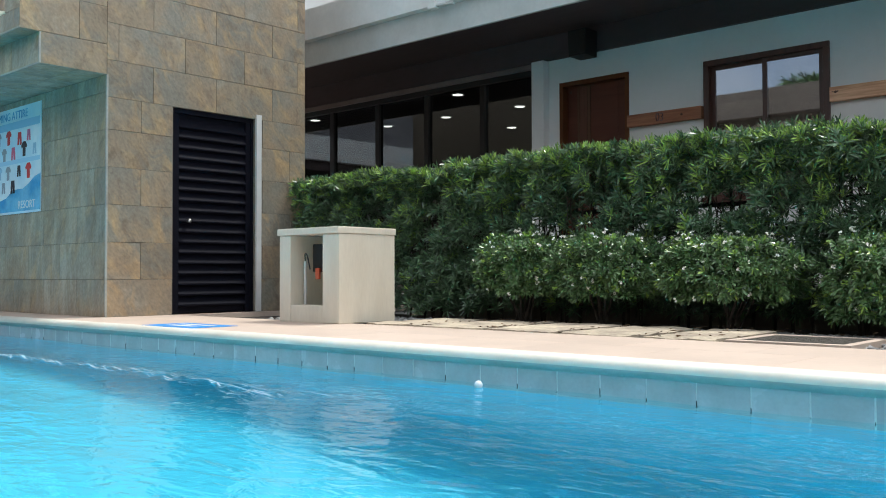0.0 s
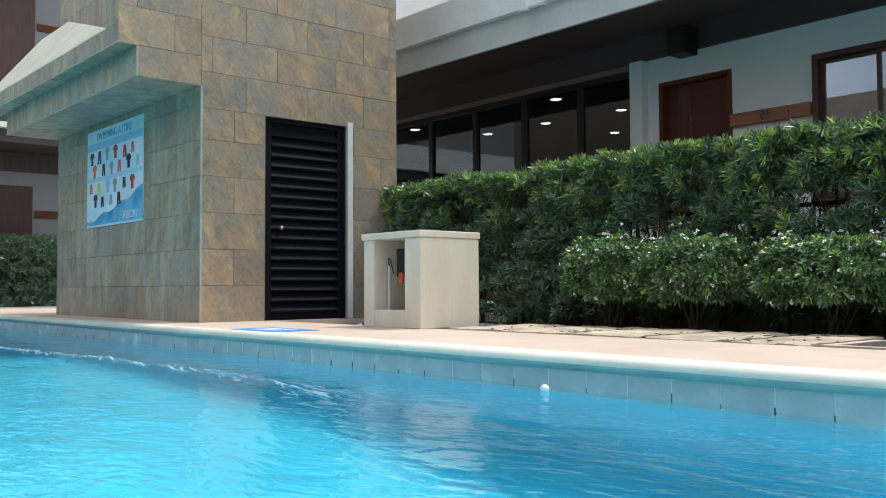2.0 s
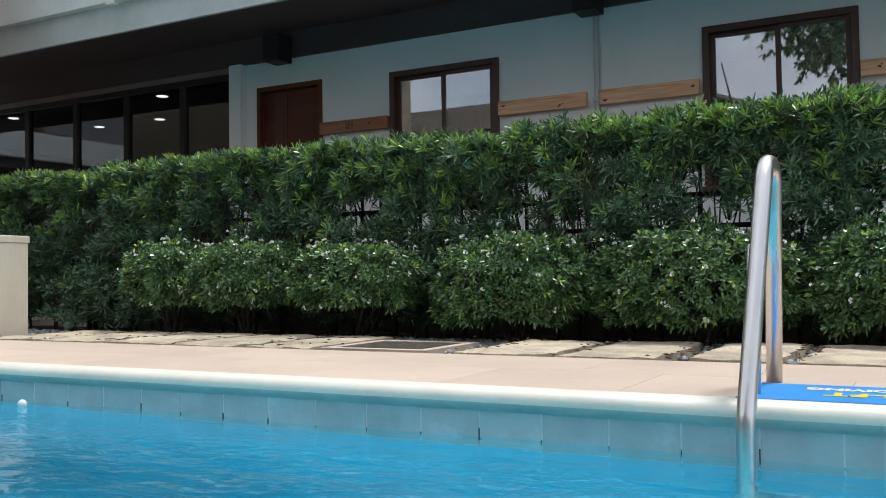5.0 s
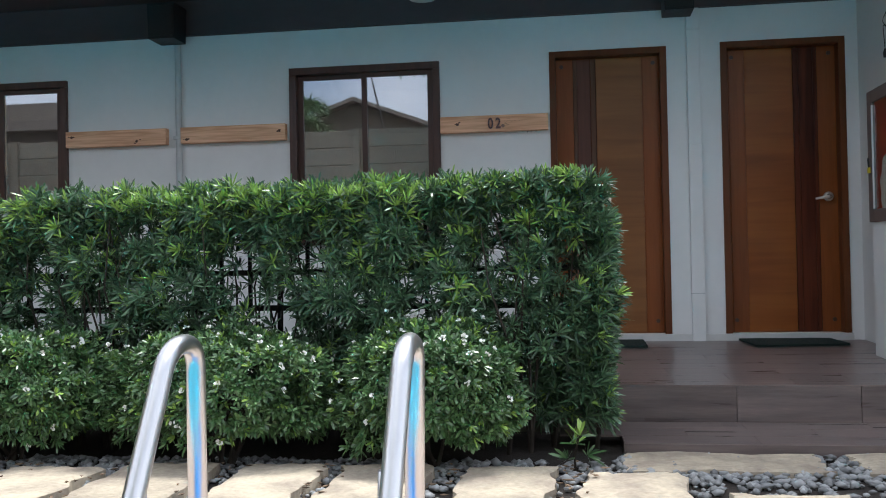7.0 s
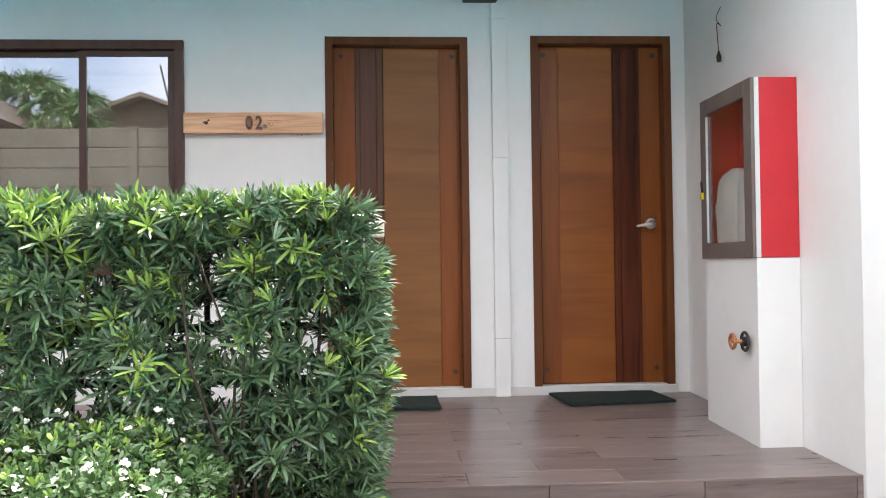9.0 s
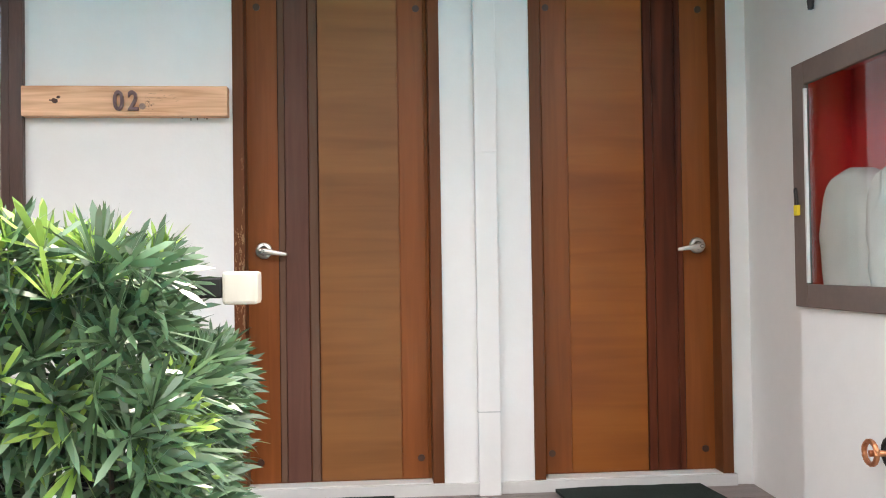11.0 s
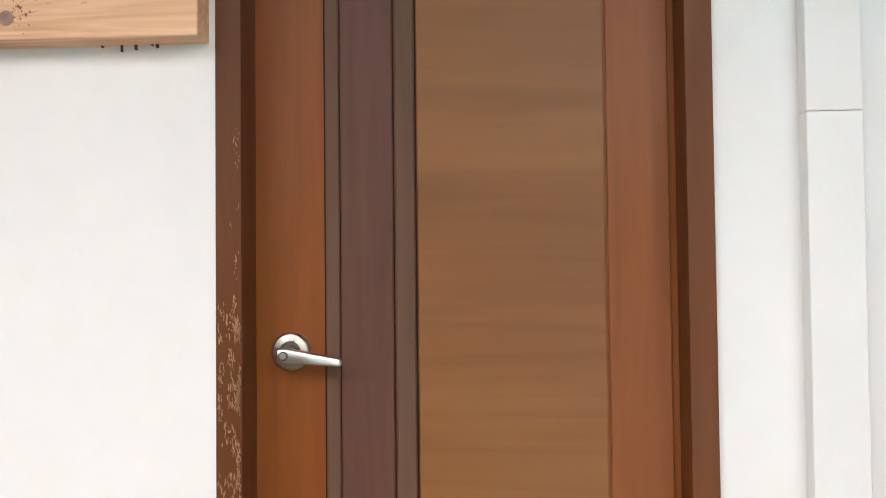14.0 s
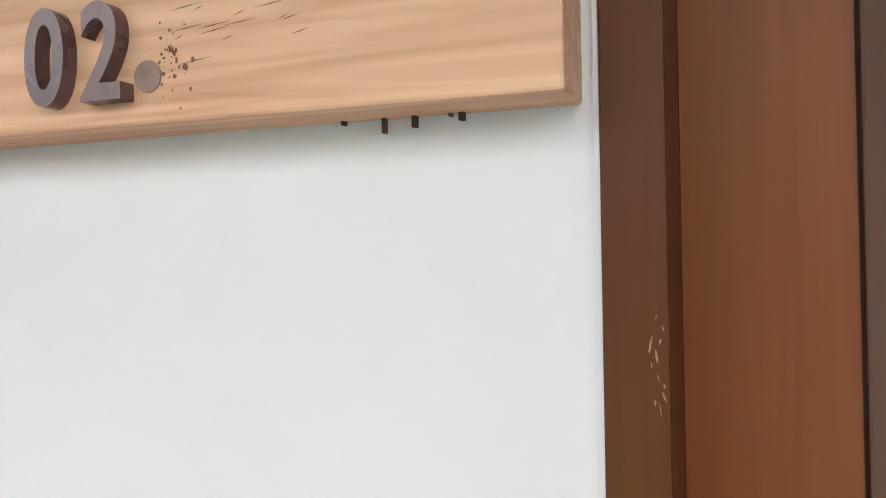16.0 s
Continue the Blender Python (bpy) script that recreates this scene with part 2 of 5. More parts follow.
def wood(name, base, dark, along, rough=0.4, scale=1.0, rings=0.5, spec=0.3):
    """Varnished wood with grain along an axis."""
    m = bpy.data.materials.new(name)
    m.use_nodes = True
    n, l = m.node_tree.nodes, m.node_tree.links
    b = n["Principled BSDF"]
    co = n.new("ShaderNodeTexCoord")
    mp = n.new("ShaderNodeMapping")
    s = [22.0 * scale] * 3
    s["xyz".index(along)] = 1.3 * scale
    mp.inputs["Scale"].default_value = s
    l.new(co.outputs["Object"], mp.inputs["Vector"])
    grain = n.new("ShaderNodeTexNoise")
    grain.inputs["Scale"].default_value, grain.inputs["Detail"].default_value = 1.6, 8
    grain.inputs["Distortion"].default_value = 0.8
    l.new(mp.outputs["Vector"], grain.inputs["Vector"])
    broad = n.new("ShaderNodeTexNoise")
    broad.inputs["Scale"].default_value, broad.inputs["Detail"].default_value = 2.6, 3
    mp2 = n.new("ShaderNodeMapping")
    s2 = [1.6] * 3
    s2["xyz".index(along)] = 0.35
    mp2.inputs["Scale"].default_value = s2
    l.new(co.outputs["Object"], mp2.inputs["Vector"])
    l.new(mp2.outputs["Vector"], broad.inputs["Vector"])
    add = n.new("ShaderNodeMath")
    add.operation = 'MULTIPLY_ADD'
    add.inputs[1].default_value = rings
    l.new(grain.outputs["Fac"], add.inputs[0])
    sc = n.new("ShaderNodeMath")
    sc.operation = 'MULTIPLY'
    sc.inputs[1].default_value = 1 - rings
    l.new(broad.outputs["Fac"], sc.inputs[0])
    l.new(sc.outputs[0], add.inputs[2])
    r = n.new("ShaderNodeValToRGB")
    r.color_ramp.elements[0].position, r.color_ramp.elements[1].position = 0.34, 0.66
    r.color_ramp.elements[0].color, r.color_ramp.elements[1].color = (*dark, 1), (*base, 1)
    l.new(add.outputs[0], r.inputs["Fac"])
    l.new(r.outputs["Color"], b.inputs["Base Color"])
    mr = n.new("ShaderNodeMapRange")
    b.inputs["Specular IOR Level"].default_value = spec
    mr.inputs["To Min"].default_value, mr.inputs["To Max"].default_value = rough + 0.07, rough - 0.07
    l.new(grain.outputs["Fac"], mr.inputs["Value"])
    l.new(mr.outputs["Result"], b.inputs["Roughness"])
    bp = n.new("ShaderNodeBump")
    bp.inputs["Strength"].default_value, bp.inputs["Distance"].default_value = 0.08, 0.004
    l.new(grain.outputs["Fac"], bp.inputs["Height"])
    l.new(bp.outputs["Normal"], b.inputs["Normal"])
    return m


W_STILE = wood("door_stile_wood", (0.275, 0.084, 0.02), (0.185, 0.052, 0.013), "z", 0.36, 1.0, 0.4, 0.25)
W_PANEL = wood("door_panel_wood", (0.285, 0.12, 0.038), (0.19, 0.074, 0.023), "x", 0.38, 0.6, 0.35)
W_PANEL3 = wood("orange_panel_wood", (0.33, 0.105, 0.016), (0.2, 0.054, 0.010), "x", 0.38, 0.6, 0.3)
W_DARK = wood("dark_strip_wood", (0.155, 0.07, 0.05), (0.10, 0.044, 0.032), "z", 0.42, 1.0, 0.4, 0.2)
W_BEAD = wood("grey_brown_bead_wood", (0.165, 0.094, 0.064), (0.115, 0.064, 0.043), "z", 0.5, 1.0, 0.4, 0.1)
W_SHADOW_LINE = wood("shadow_line_wood", (0.04, 0.016, 0.010), (0.025, 0.011, 0.008), "z", 0.6, 1.0, 0.4, 0.1)
W_RED = wood("red_brown_panel_wood", (0.125, 0.04, 0.024), (0.085, 0.026, 0.016), "x", 0.4, 0.6, 0.35)
W_DARK3 = wood("dark_red_strip_wood", (0.14, 0.036, 0.016), (0.04, 0.011, 0.007), "z", 0.36, 0.5, 0.6, 0.15)
W_JAMB = wood("jamb_wood", (0.16, 0.054, 0.018), (0.10, 0.034, 0.013), "z", 0.42, 1.0, 0.4, 0.2)
W_PINE = wood("pine_plank", (0.92, 0.58, 0.36), (0.58, 0.29, 0.155), "x", 0.5, 1.3, 0.66)
W_PINE_OLD = wood("dark_pine_plank", (0.42, 0.19, 0.10), (0.22, 0.09, 0.05), "x", 0.5, 1.3, 0.6)
W_KNOT = mat("pine_knot", (0.09, 0.035, 0.018), 0.6, noise_scale=40, amount=0.4)
M_NUMBER = mat("dark_red_number", (0.15, 0.08, 0.078), 0.28, noise_scale=20, amount=0.35, second=(0.09, 0.045, 0.05))
M_FLECK = mat("brown_fleck", (0.3, 0.14, 0.07), 0.6, noise_scale=40, amount=0.5)
M_STAIN = mat("grey_stain", (0.36, 0.225, 0.17), 0.5, noise_scale=60, amount=0.4)
M_CHIP = mat("bare_wood_chip", (0.46, 0.26, 0.14), 0.8, noise_scale=40, amount=0.3)


def glass_mat(name, tint, gloss):
    m = bpy.data.materials.new(name)
    m.use_nodes = True
    n, l = m.node_tree.nodes, m.node_tree.links
    n.clear()
    tr = n.new("ShaderNodeBsdfTransparent")
    tr.inputs["Color"].default_value = (*tint, 1)
    gl = n.new("ShaderNodeBsdfGlossy")
    gl.inputs["Roughness"].default_value = 0.015
    gl.inputs["Color"].default_value = (0.9, 0.92, 0.95, 1)
    lw = n.new("ShaderNodeLayerWeight")
    pw = n.new("ShaderNodeMath")
    pw.operation = 'POWER'
    pw.inputs[1].default_value = 4.0
    l.new(lw.outputs["Facing"], pw.inputs[0])
    mr = n.new("ShaderNodeMapRange")
    mr.inputs["To Min"].default_value, mr.inputs["To Max"].default_value = gloss, 1.0
    l.new(pw.outputs[0], mr.inputs["Value"])
    mx = n.new("ShaderNodeMixShader")
    o = n.new("ShaderNodeOutputMaterial")
    l.new(mr.outputs["Result"], mx.inputs["Fac"])
    l.new(tr.outputs[0], mx.inputs[1])
    l.new(gl.outputs[0], mx.inputs[2])
    l.new(mx.outputs[0], o.inputs["Surface"])
    return m


M_GLASS = glass_mat("tinted_reflective_glass", (0.78, 0.77, 0.76), 0.30)
M_CLEAR = glass_mat("clear_glass", (0.93, 0.95, 0.94), 0.04)
M_SHOP = glass_mat("shopfront_glass", (0.55, 0.57, 0.57), 0.10)


def water_mat():
    m = bpy.data.materials.new("pool_water")
    m.use_nodes = True
    n, l = m.node_tree.nodes, m.node_tree.links
    b = n["Principled BSDF"]
    b.inputs["Base Color"].default_value = (0.43, 0.89, 0.97, 1)
    b.inputs["Roughness"].default_value = 0.07
    b.inputs["IOR"].default_value = 1.33
    b.inputs["Transmission Weight"].default_value = 1.0
    co = n.new("ShaderNodeTexCoord")
    mp = n.new("ShaderNodeMapping")
    mp.inputs["Scale"].default_value = (0.8, 1.5, 1)
    mp.inputs["Rotation"].default_value = (0, 0, 0.5)
    l.new(co.outputs["Object"], mp.inputs["Vector"])
    hs = []
    for scale, weight in ((1.1, 0.44), (4.6, 0.40), (15.0, 0.12)):
        t = n.new("ShaderNodeTexNoise")
        t.inputs["Scale"].default_value, t.inputs["Detail"].default_value = scale, 2
        t.inputs["Distortion"].default_value = 0.6
        l.new(mp.outputs["Vector"], t.inputs["Vector"])
        k = n.new("ShaderNodeMath")
        k.operation = 'MULTIPLY'
        k.inputs[1].default_value = weight
        l.new(t.outputs["Fac"], k.inputs[0])
        hs.append(k)
    a1 = n.new("ShaderNodeMath")
    a2 = n.new("ShaderNodeMath")
    l.new(hs[0].outputs[0], a1.inputs[0])
    l.new(hs[1].outputs[0], a1.inputs[1])
    l.new(a1.outputs[0], a2.inputs[0])
    l.new(hs[2].outputs[0], a2.inputs[1])
    bp = n.new("ShaderNodeBump")
    bp.inputs["Strength"].default_value, bp.inputs["Distance"].default_value = 0.5, 0.07
    l.new(a2.outputs[0], bp.inputs["Height"])
    l.new(bp.outputs["Normal"], b.inputs["Normal"])
    return m


M_WATER = water_mat()
M_GLINT = mat("pale_glint", (0.5, 0.68, 0.76), 0.4, noise_scale=30, amount=0.1)
M_LAMP = bpy.data.materials.new("lamp_glow")
M_LAMP.use_nodes = True
M_LAMP.node_tree.nodes["Principled BSDF"].inputs["Emission Color"].default_value = (1, 0.93, 0.82, 1)
M_LAMP.node_tree.nodes["Principled BSDF"].inputs["Emission Strength"].default_value = 3.5


# ---- building helpers ----
def mesh_of(bm, name, material, smooth=False):
    me = bpy.data.meshes.new(name)
    bm.normal_update()
    bm.to_mesh(me)
    bm.free()
    for mm in (material if isinstance(material, (list, tuple)) else [material]):
        me.materials.append(mm)
    if smooth:
        for p in me.polygons:
            p.use_smooth = True
    return me


def part(name, bm, material, parent=None, label="", smooth=False):
    """One bmesh as one mesh object, under a thing or a part."""
    ob = new(name, mesh_of(bm, name, material, smooth))
    if parent is not None:
        ob.parent = parent
    if label:
        ob["label"] = label
    return ob


def thing(name, at, label, category, group="", kind=""):
    e = new(name)
    e.location = at
    return tagged(e, label, category, group, kind)


def add_box(bm, x0, x1, y0, y1, z0, z1, bevel=0.0, mi=0):
    vs = [bm.verts.new((x, y, z)) for x in (x0, x1) for y in (y0, y1) for z in (z0, z1)]
    fs = []
    for q in ((0, 1, 3, 2), (4, 6, 7, 5), (0, 4, 5, 1), (2, 3, 7, 6), (0, 2, 6, 4), (1, 5, 7, 3)):
        f = bm.faces.new([vs[i] for i in q])
        f.material_index = mi
        fs.append(f)
    if bevel:
        es = {e for f in fs for e in f.edges}
        bmesh.ops.bevel(bm, geom=list(es), offset=bevel, segments=2, affect='EDGES', profile=0.5)
    return vs


def box(x0, x1, y0, y1, z0, z1, bevel=0.0):
    bm = bmesh.new()
    add_box(bm, x0, x1, y0, y1, z0, z1, bevel)
    return bm


def prism(outline, a0, a1, axis="x"):
    """Extrudes an outline of (u, v) along an axis: x takes (y, z), y takes (x, z), z takes (x, y)."""
    bm = bmesh.new()
    def at(a, u, v):
        return {"x": (a, u, v), "y": (u, a, v), "z": (u, v, a)}[axis]
    r0 = [bm.verts.new(at(a0, u, v)) for u, v in outline]
    r1 = [bm.verts.new(at(a1, u, v)) for u, v in outline]
    n = len(outline)
    bm.faces.new(r0)
    bm.faces.new(r1[::-1])
    for i in range(n):
        bm.faces.new((r0[i], r1[i], r1[(i + 1) % n], r0[(i + 1) % n]))
    bmesh.ops.recalc_face_normals(bm, faces=bm.faces)
    return bm


def tube(points, radius, sides=14, caps=True):
    """A round tube along points; radius may be a list."""
    bm = bmesh.new()
    pts = [Vector(p) for p in points]
    rad = radius if isinstance(radius, (list, tuple)) else [radius] * len(pts)
    up = Vector((0.31, 0.2, 0.93))
    rings = []
    for i, p in enumerate(pts):
        d = (pts[min(i + 1, len(pts) - 1)] - pts[max(i - 1, 0)]).normalized()
        u = d.cross(up)
        if u.length < 0.05:
            u = d.cross(Vector((1, 0, 0)))
        u.normalize()
        v = d.cross(u)
        rings.append([bm.verts.new(p + (u * math.cos(2 * math.pi * k / sides) + v * math.sin(2 * math.pi * k / sides)) * rad[i]) for k in range(sides)])
    for a, b in zip(rings, rings[1:]):
        for k in range(sides):
            bm.faces.new((a[k], a[(k + 1) % sides], b[(k + 1) % sides], b[k]))
    if caps:
        bm.faces.new(rings[0][::-1])
        bm.faces.new(rings[-1])
    bmesh.ops.recalc_face_normals(bm, faces=bm.faces)
    return bm


def disc(c, r, h, axis="z", sides=24):
    d = {"x": Vector((1, 0, 0)), "y": Vector((0, 1, 0)), "z": Vector((0, 0, 1))}[axis]
    return tube([Vector(c) - d * h / 2, Vector(c) + d * h / 2], r, sides)


def arc(points, steps=6, r=0.08):
    """Rounds the corners of a path."""
    pts = [Vector(p) for p in points]
    out = [pts[0]]
    for a, b, c in zip(pts, pts[1:], pts[2:]):
        p0 = b + (a - b).normalized() * min(r, (a - b).length * 0.49)
        p2 = b + (c - b).normalized() * min(r, (c - b).length * 0.49)
        for i in range(steps + 1):
            t = i / steps
            out.append(p0 * (1 - t) ** 2 + b * 2 * t * (1 - t) + p2 * t * t)
    return out + [pts[-1]]


def structure(name, bm, material, label="", category="", parent=None):
    ob = part(name, bm, material, parent)
    if parent is None:
        tagged(ob, label, category or name.split("_")[0], kind="structure")
    return ob


def lettering(name, text, m, size, material, parent, depth=0.001, bold=0.0, space=1.0):
    cu = bpy.data.curves.new(name, 'FONT')
    cu.body, cu.size, cu.extrude, cu.offset = text, size, depth, bold
    cu.space_character = space
    cu.align_x, cu.align_y = 'CENTER', 'CENTER'
    tmp = new(name, cu)
    dg = bpy.context.evaluated_depsgraph_get()
    me = bpy.data.meshes.new_from_object(tmp.evaluated_get(dg))
    bpy.data.objects.remove(tmp)
    me.materials.clear()
    me.materials.append(material)
    ob = new(name, me)
    ob.parent = parent
    ob.matrix_local = m
    return ob


# ---- setting ----
WATER_Z, FLOOR_Z = -0.15, -1.40
POOL = (-16.0, 6.0, -10.2, -5.0)
PORCH_Z0, PORCH_Z1, PORCH_Y = 0.25, 0.20, -1.98


def build_ground():
    bm = bmesh.new()
    # one sheet to the horizon with the pool and planting strip cut out of it
    xs = [-600, POOL[0], POOL[1], 600]
    ys = [-600, POOL[2], POOL[3], -3.93, 600]
    grid = {(i, j): bm.verts.new((x, y, -0.06)) for i, x in enumerate(xs) for j, y in enumerate(ys)}
    for i in range(3):
        for j in range(4):
            if i == 1 and j == 1:
                continue
            bm.faces.new((grid[i, j], grid[i + 1, j], grid[i + 1, j + 1], grid[i, j + 1]))
    structure("ground", bm, M_GROUND, "pale concrete ground around the pool", "ground")
    structure("soil_bed", box(-8.7, 3.0, -3.93, -1.96, -0.2, -0.045), M_SOIL, "dark soil bed under the hedge and gravel", "soil")


def build_pool():
    x0, x1, y0, y1 = POOL
    bm = bmesh.new()
    add_box(bm, x0, x1, y0, y1, FLOOR_Z - 0.2, FLOOR_Z)
    add_box(bm, x0 - 0.2, x0, y0, y1, FLOOR_Z, -0.26)
    add_box(bm, x1, x1 + 0.2, y0, y1, FLOOR_Z, -0.26)
    add_box(bm, x0, x1, y0 - 0.2, y0, FLOOR_Z, -0.05)
    add_box(bm, x0, x1, y1 + 0.004, y1 + 0.2, FLOOR_Z, -0.06)
    structure("pool_basin", bm, M_POOL, "light blue tiled swimming pool basin", "pool")
    bm = bmesh.new()
    xs = [x0 + (x1 - x0) * i / 300 for i in range(301)]
    ys = [y0 + (-6.6 - y0) * j / 34 for j in range(34)] + [-6.6 + (y1 + 6.6) * j / 48 for j in range(49)]

    def surface(x, y):
        z = WATER_Z + 0.008 * noise.noise(Vector((x * 1.1, y * 2.6, 3.0)))
        # a low broken wave that runs out from the wall
        run = max(0.0, min(1.0, (-4.3 - x) / 1.2)) * max(0.0, min(1.0, (x + 10.5) / 1.5))
        if run > 0:
            yc = -5.80 - 0.05 * math.sin(x * 1.3) - 0.10 * max(0.0, -7.6 - x)
            ragged = 0.55 + 0.9 * abs(noise.noise(Vector((x * 5.5, y * 3.0, 8.0))))
            z += 0.015 * run * ragged * math.exp(-((y - yc) / 0.05) ** 2)
            z += 0.010 * run * math.exp(-((y - yc + 0.22) / 0.16) ** 2) * math.sin(x * 34 + y * 22)
        return z

    vs = [[bm.verts.new((x, y, surface(x, y))) for y in ys] for x in xs]
    for i in range(len(xs) - 1):
        for j in range(len(ys) - 1):
            bm.faces.new((vs[i][j], vs[i + 1][j], vs[i + 1][j + 1], vs[i][j + 1]))
    # pale flat streaks on the wave crest, painting in the sky's glints
    rf = random.Random(12)
    fm = bmesh.new()
    for k in range(170):
        fx = rf.uniform(-9.6, -4.7)
        yc = -5.80 - 0.05 * math.sin(fx * 1.3) - 0.10 * max(0.0, -7.6 - fx)
        spread_y = 0.012 + 0.05 * max(0.0, min(1.0, (fx + 7.0) / 2.0))
        fy = yc - 0.02 + rf.gauss(0, spread_y)
        ln, wd, sl = rf.uniform(0.03, 0.14), rf.uniform(0.001, 0.0038), rf.uniform(-0.5, 0.1)
        pts = [(-1, 0), (-0.3, -1), (0.5, -0.7), (1, 0), (0.4, 0.8), (-0.4, 1)]
        vv = []
        for u, v in pts:
            px, py = fx + u * ln, fy + u * ln * sl + v * wd
            vv.append(fm.verts.new((px, py, surface(px, py) + 0.003)))
        fm.faces.new(vv)
    tagged(part("foam", fm, M_GLINT), "thin pale streaks painted as sky glints on a low wave", "foam", kind="stuff")
    w = part("water", bm, M_WATER, smooth=True)
    tagged(w, "clear turquoise rippled pool water", "water", kind="structure")
    w.visible_shadow = False
    # bullnose coping
    prof = [(-4.93, -0.070), (-4.93, 0.0), (-4.955, 0.0005)]
    for k in range(1, 13):
        a = math.pi / 2 + math.pi * 0.92 * k / 12
        prof.append((-4.985 + 0.045 * math.cos(a), -0.036 + 0.0365 * math.sin(a)))
    prof.append((-4.99, -0.070))
    cp = structure("coping", prism(prof, x0, x1), [M_COPING, M_NOSING], "pale rounded pool coping, stain and shade coloured in below its nose", "coping")
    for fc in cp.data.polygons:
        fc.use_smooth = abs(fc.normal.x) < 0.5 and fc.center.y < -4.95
        # lower faces of the nose get a darker colour for shade and algae
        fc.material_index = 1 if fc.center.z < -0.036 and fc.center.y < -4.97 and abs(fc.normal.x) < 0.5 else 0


def build_facade():
    # white wall with openings for windows, doors and the glazed room
    holes = [("w", -5.85, -4.68, 1.0, 2.36), ("w", -2.84, -1.67, 1.0, 2.366),
             ("d", -7.52, -6.67, 0.30, 2.395), ("d", -0.849, 0.0, 0.30, 2.395), ("d", 0.38, 1.236, 0.30, 2.405)]
    bm = bmesh.new()
    x = -7.82
    for kind, a, b, z0, z1 in sorted(holes, key=lambda h: h[1]):
        add_box(bm, x, a, 0, 0.18, -0.1, 2.928)
        add_box(bm, a, b, 0, 0.18, z1, 2.928)
        add_box(bm, a, b, 0, 0.18, -0.1, z0)
        x = b
    add_box(bm, x, 1.5, 0, 0.18, -0.1, 2.928)
    bmesh.ops.remove_doubles(bm, verts=bm.verts, dist=1e-5)
    structure("wall_north", bm, M_WALL, "white painted facade wall of the guest rooms", "wall")
    structure("beam", box(-15, 1.33, -0.045, -0.003, 2.66, 2.928), M_SOFFIT, "dark brown beam along the wall top", "beam")
    structure("column", box(-7.83, -7.665, -0.10, 0.1, -0.05, 2.658, 0.008), M_WALL, "white column beside the glazed room", "column")
    # side wall and its turned end
    structure("wall_east", box(1.325, 1.5, -2.0, 0.0, -0.1, 2.928), M_WALL, "white side wall of the porch", "wall")
    bm = prism([(1.325, -2.002), (1.5, -2.002), (2.6, -3.9), (2.3, -3.9)], -0.1, 2.928, "z")
    structure("wall_southeast", bm, M_WALL, "white wall turning away beside the steps", "wall")
    # soffit, fascia and roof
    structure("ceiling", box(-15, 4.0, -1.45, 0.178, 2.931, 2.984), M_SOFFIT, "dark brown boarded eave soffit", "soffit")
    bm = bmesh.new()
    add_box(bm, -15, 4.0, -1.49, -1.452, 2.71, 2.985)
    structure("fascia", bm, M_FASCIA2, "pale grey eave fascia board", "fascia")
    bm = prism([(-1.57, 2.987), (-1.58, 3.33), (-1.35, 3.37), (0.3, 3.62), (0.3, 2.987)], -15, 4.0)
    structure("trim", bm, M_FASCIA, "white gutter and sloping roof edge", "trim")
    # roof edge out of view, added to shade the slabs and steps
    bm = prism([(-1.583, 2.95), (-1.583, 3.36), (-2.15, 3.26), (-2.20, 2.92), (-2.15, 2.90)], 0.2, 4.0)
    structure("wing_roof", bm, M_FASCIA, "unseen white roof edge added to shade the entrance steps", "roof")
    structure("upper_wall", box(-15, 4.0, 0.302, 0.5, 2.9, 5.0), M_WALL, "white upper storey wall set back", "wall")
    # porch with a slight fall
    bm = prism([(0.0, -0.1), (0.0, PORCH_Z0 - 0.012), (PORCH_Y + 0.012, PORCH_Z1 - 0.012), (PORCH_Y + 0.012, -0.1)], -7.82, 1.325)
    structure("floor", bm, M_GROUT, "raised porch slab", "floor")
    structure("step", box(-0.49, 1.75, -2.53, PORCH_Y + 0.013, -0.1, 0.005), M_GROUT, "low wide step before the porch", "step")
    structure("sill", box(-0.87, 1.25, -0.02, -0.002, 0.2, 0.298, 0.003), M_WHITEFRAME, "white painted threshold kerb under the doors", "sill")


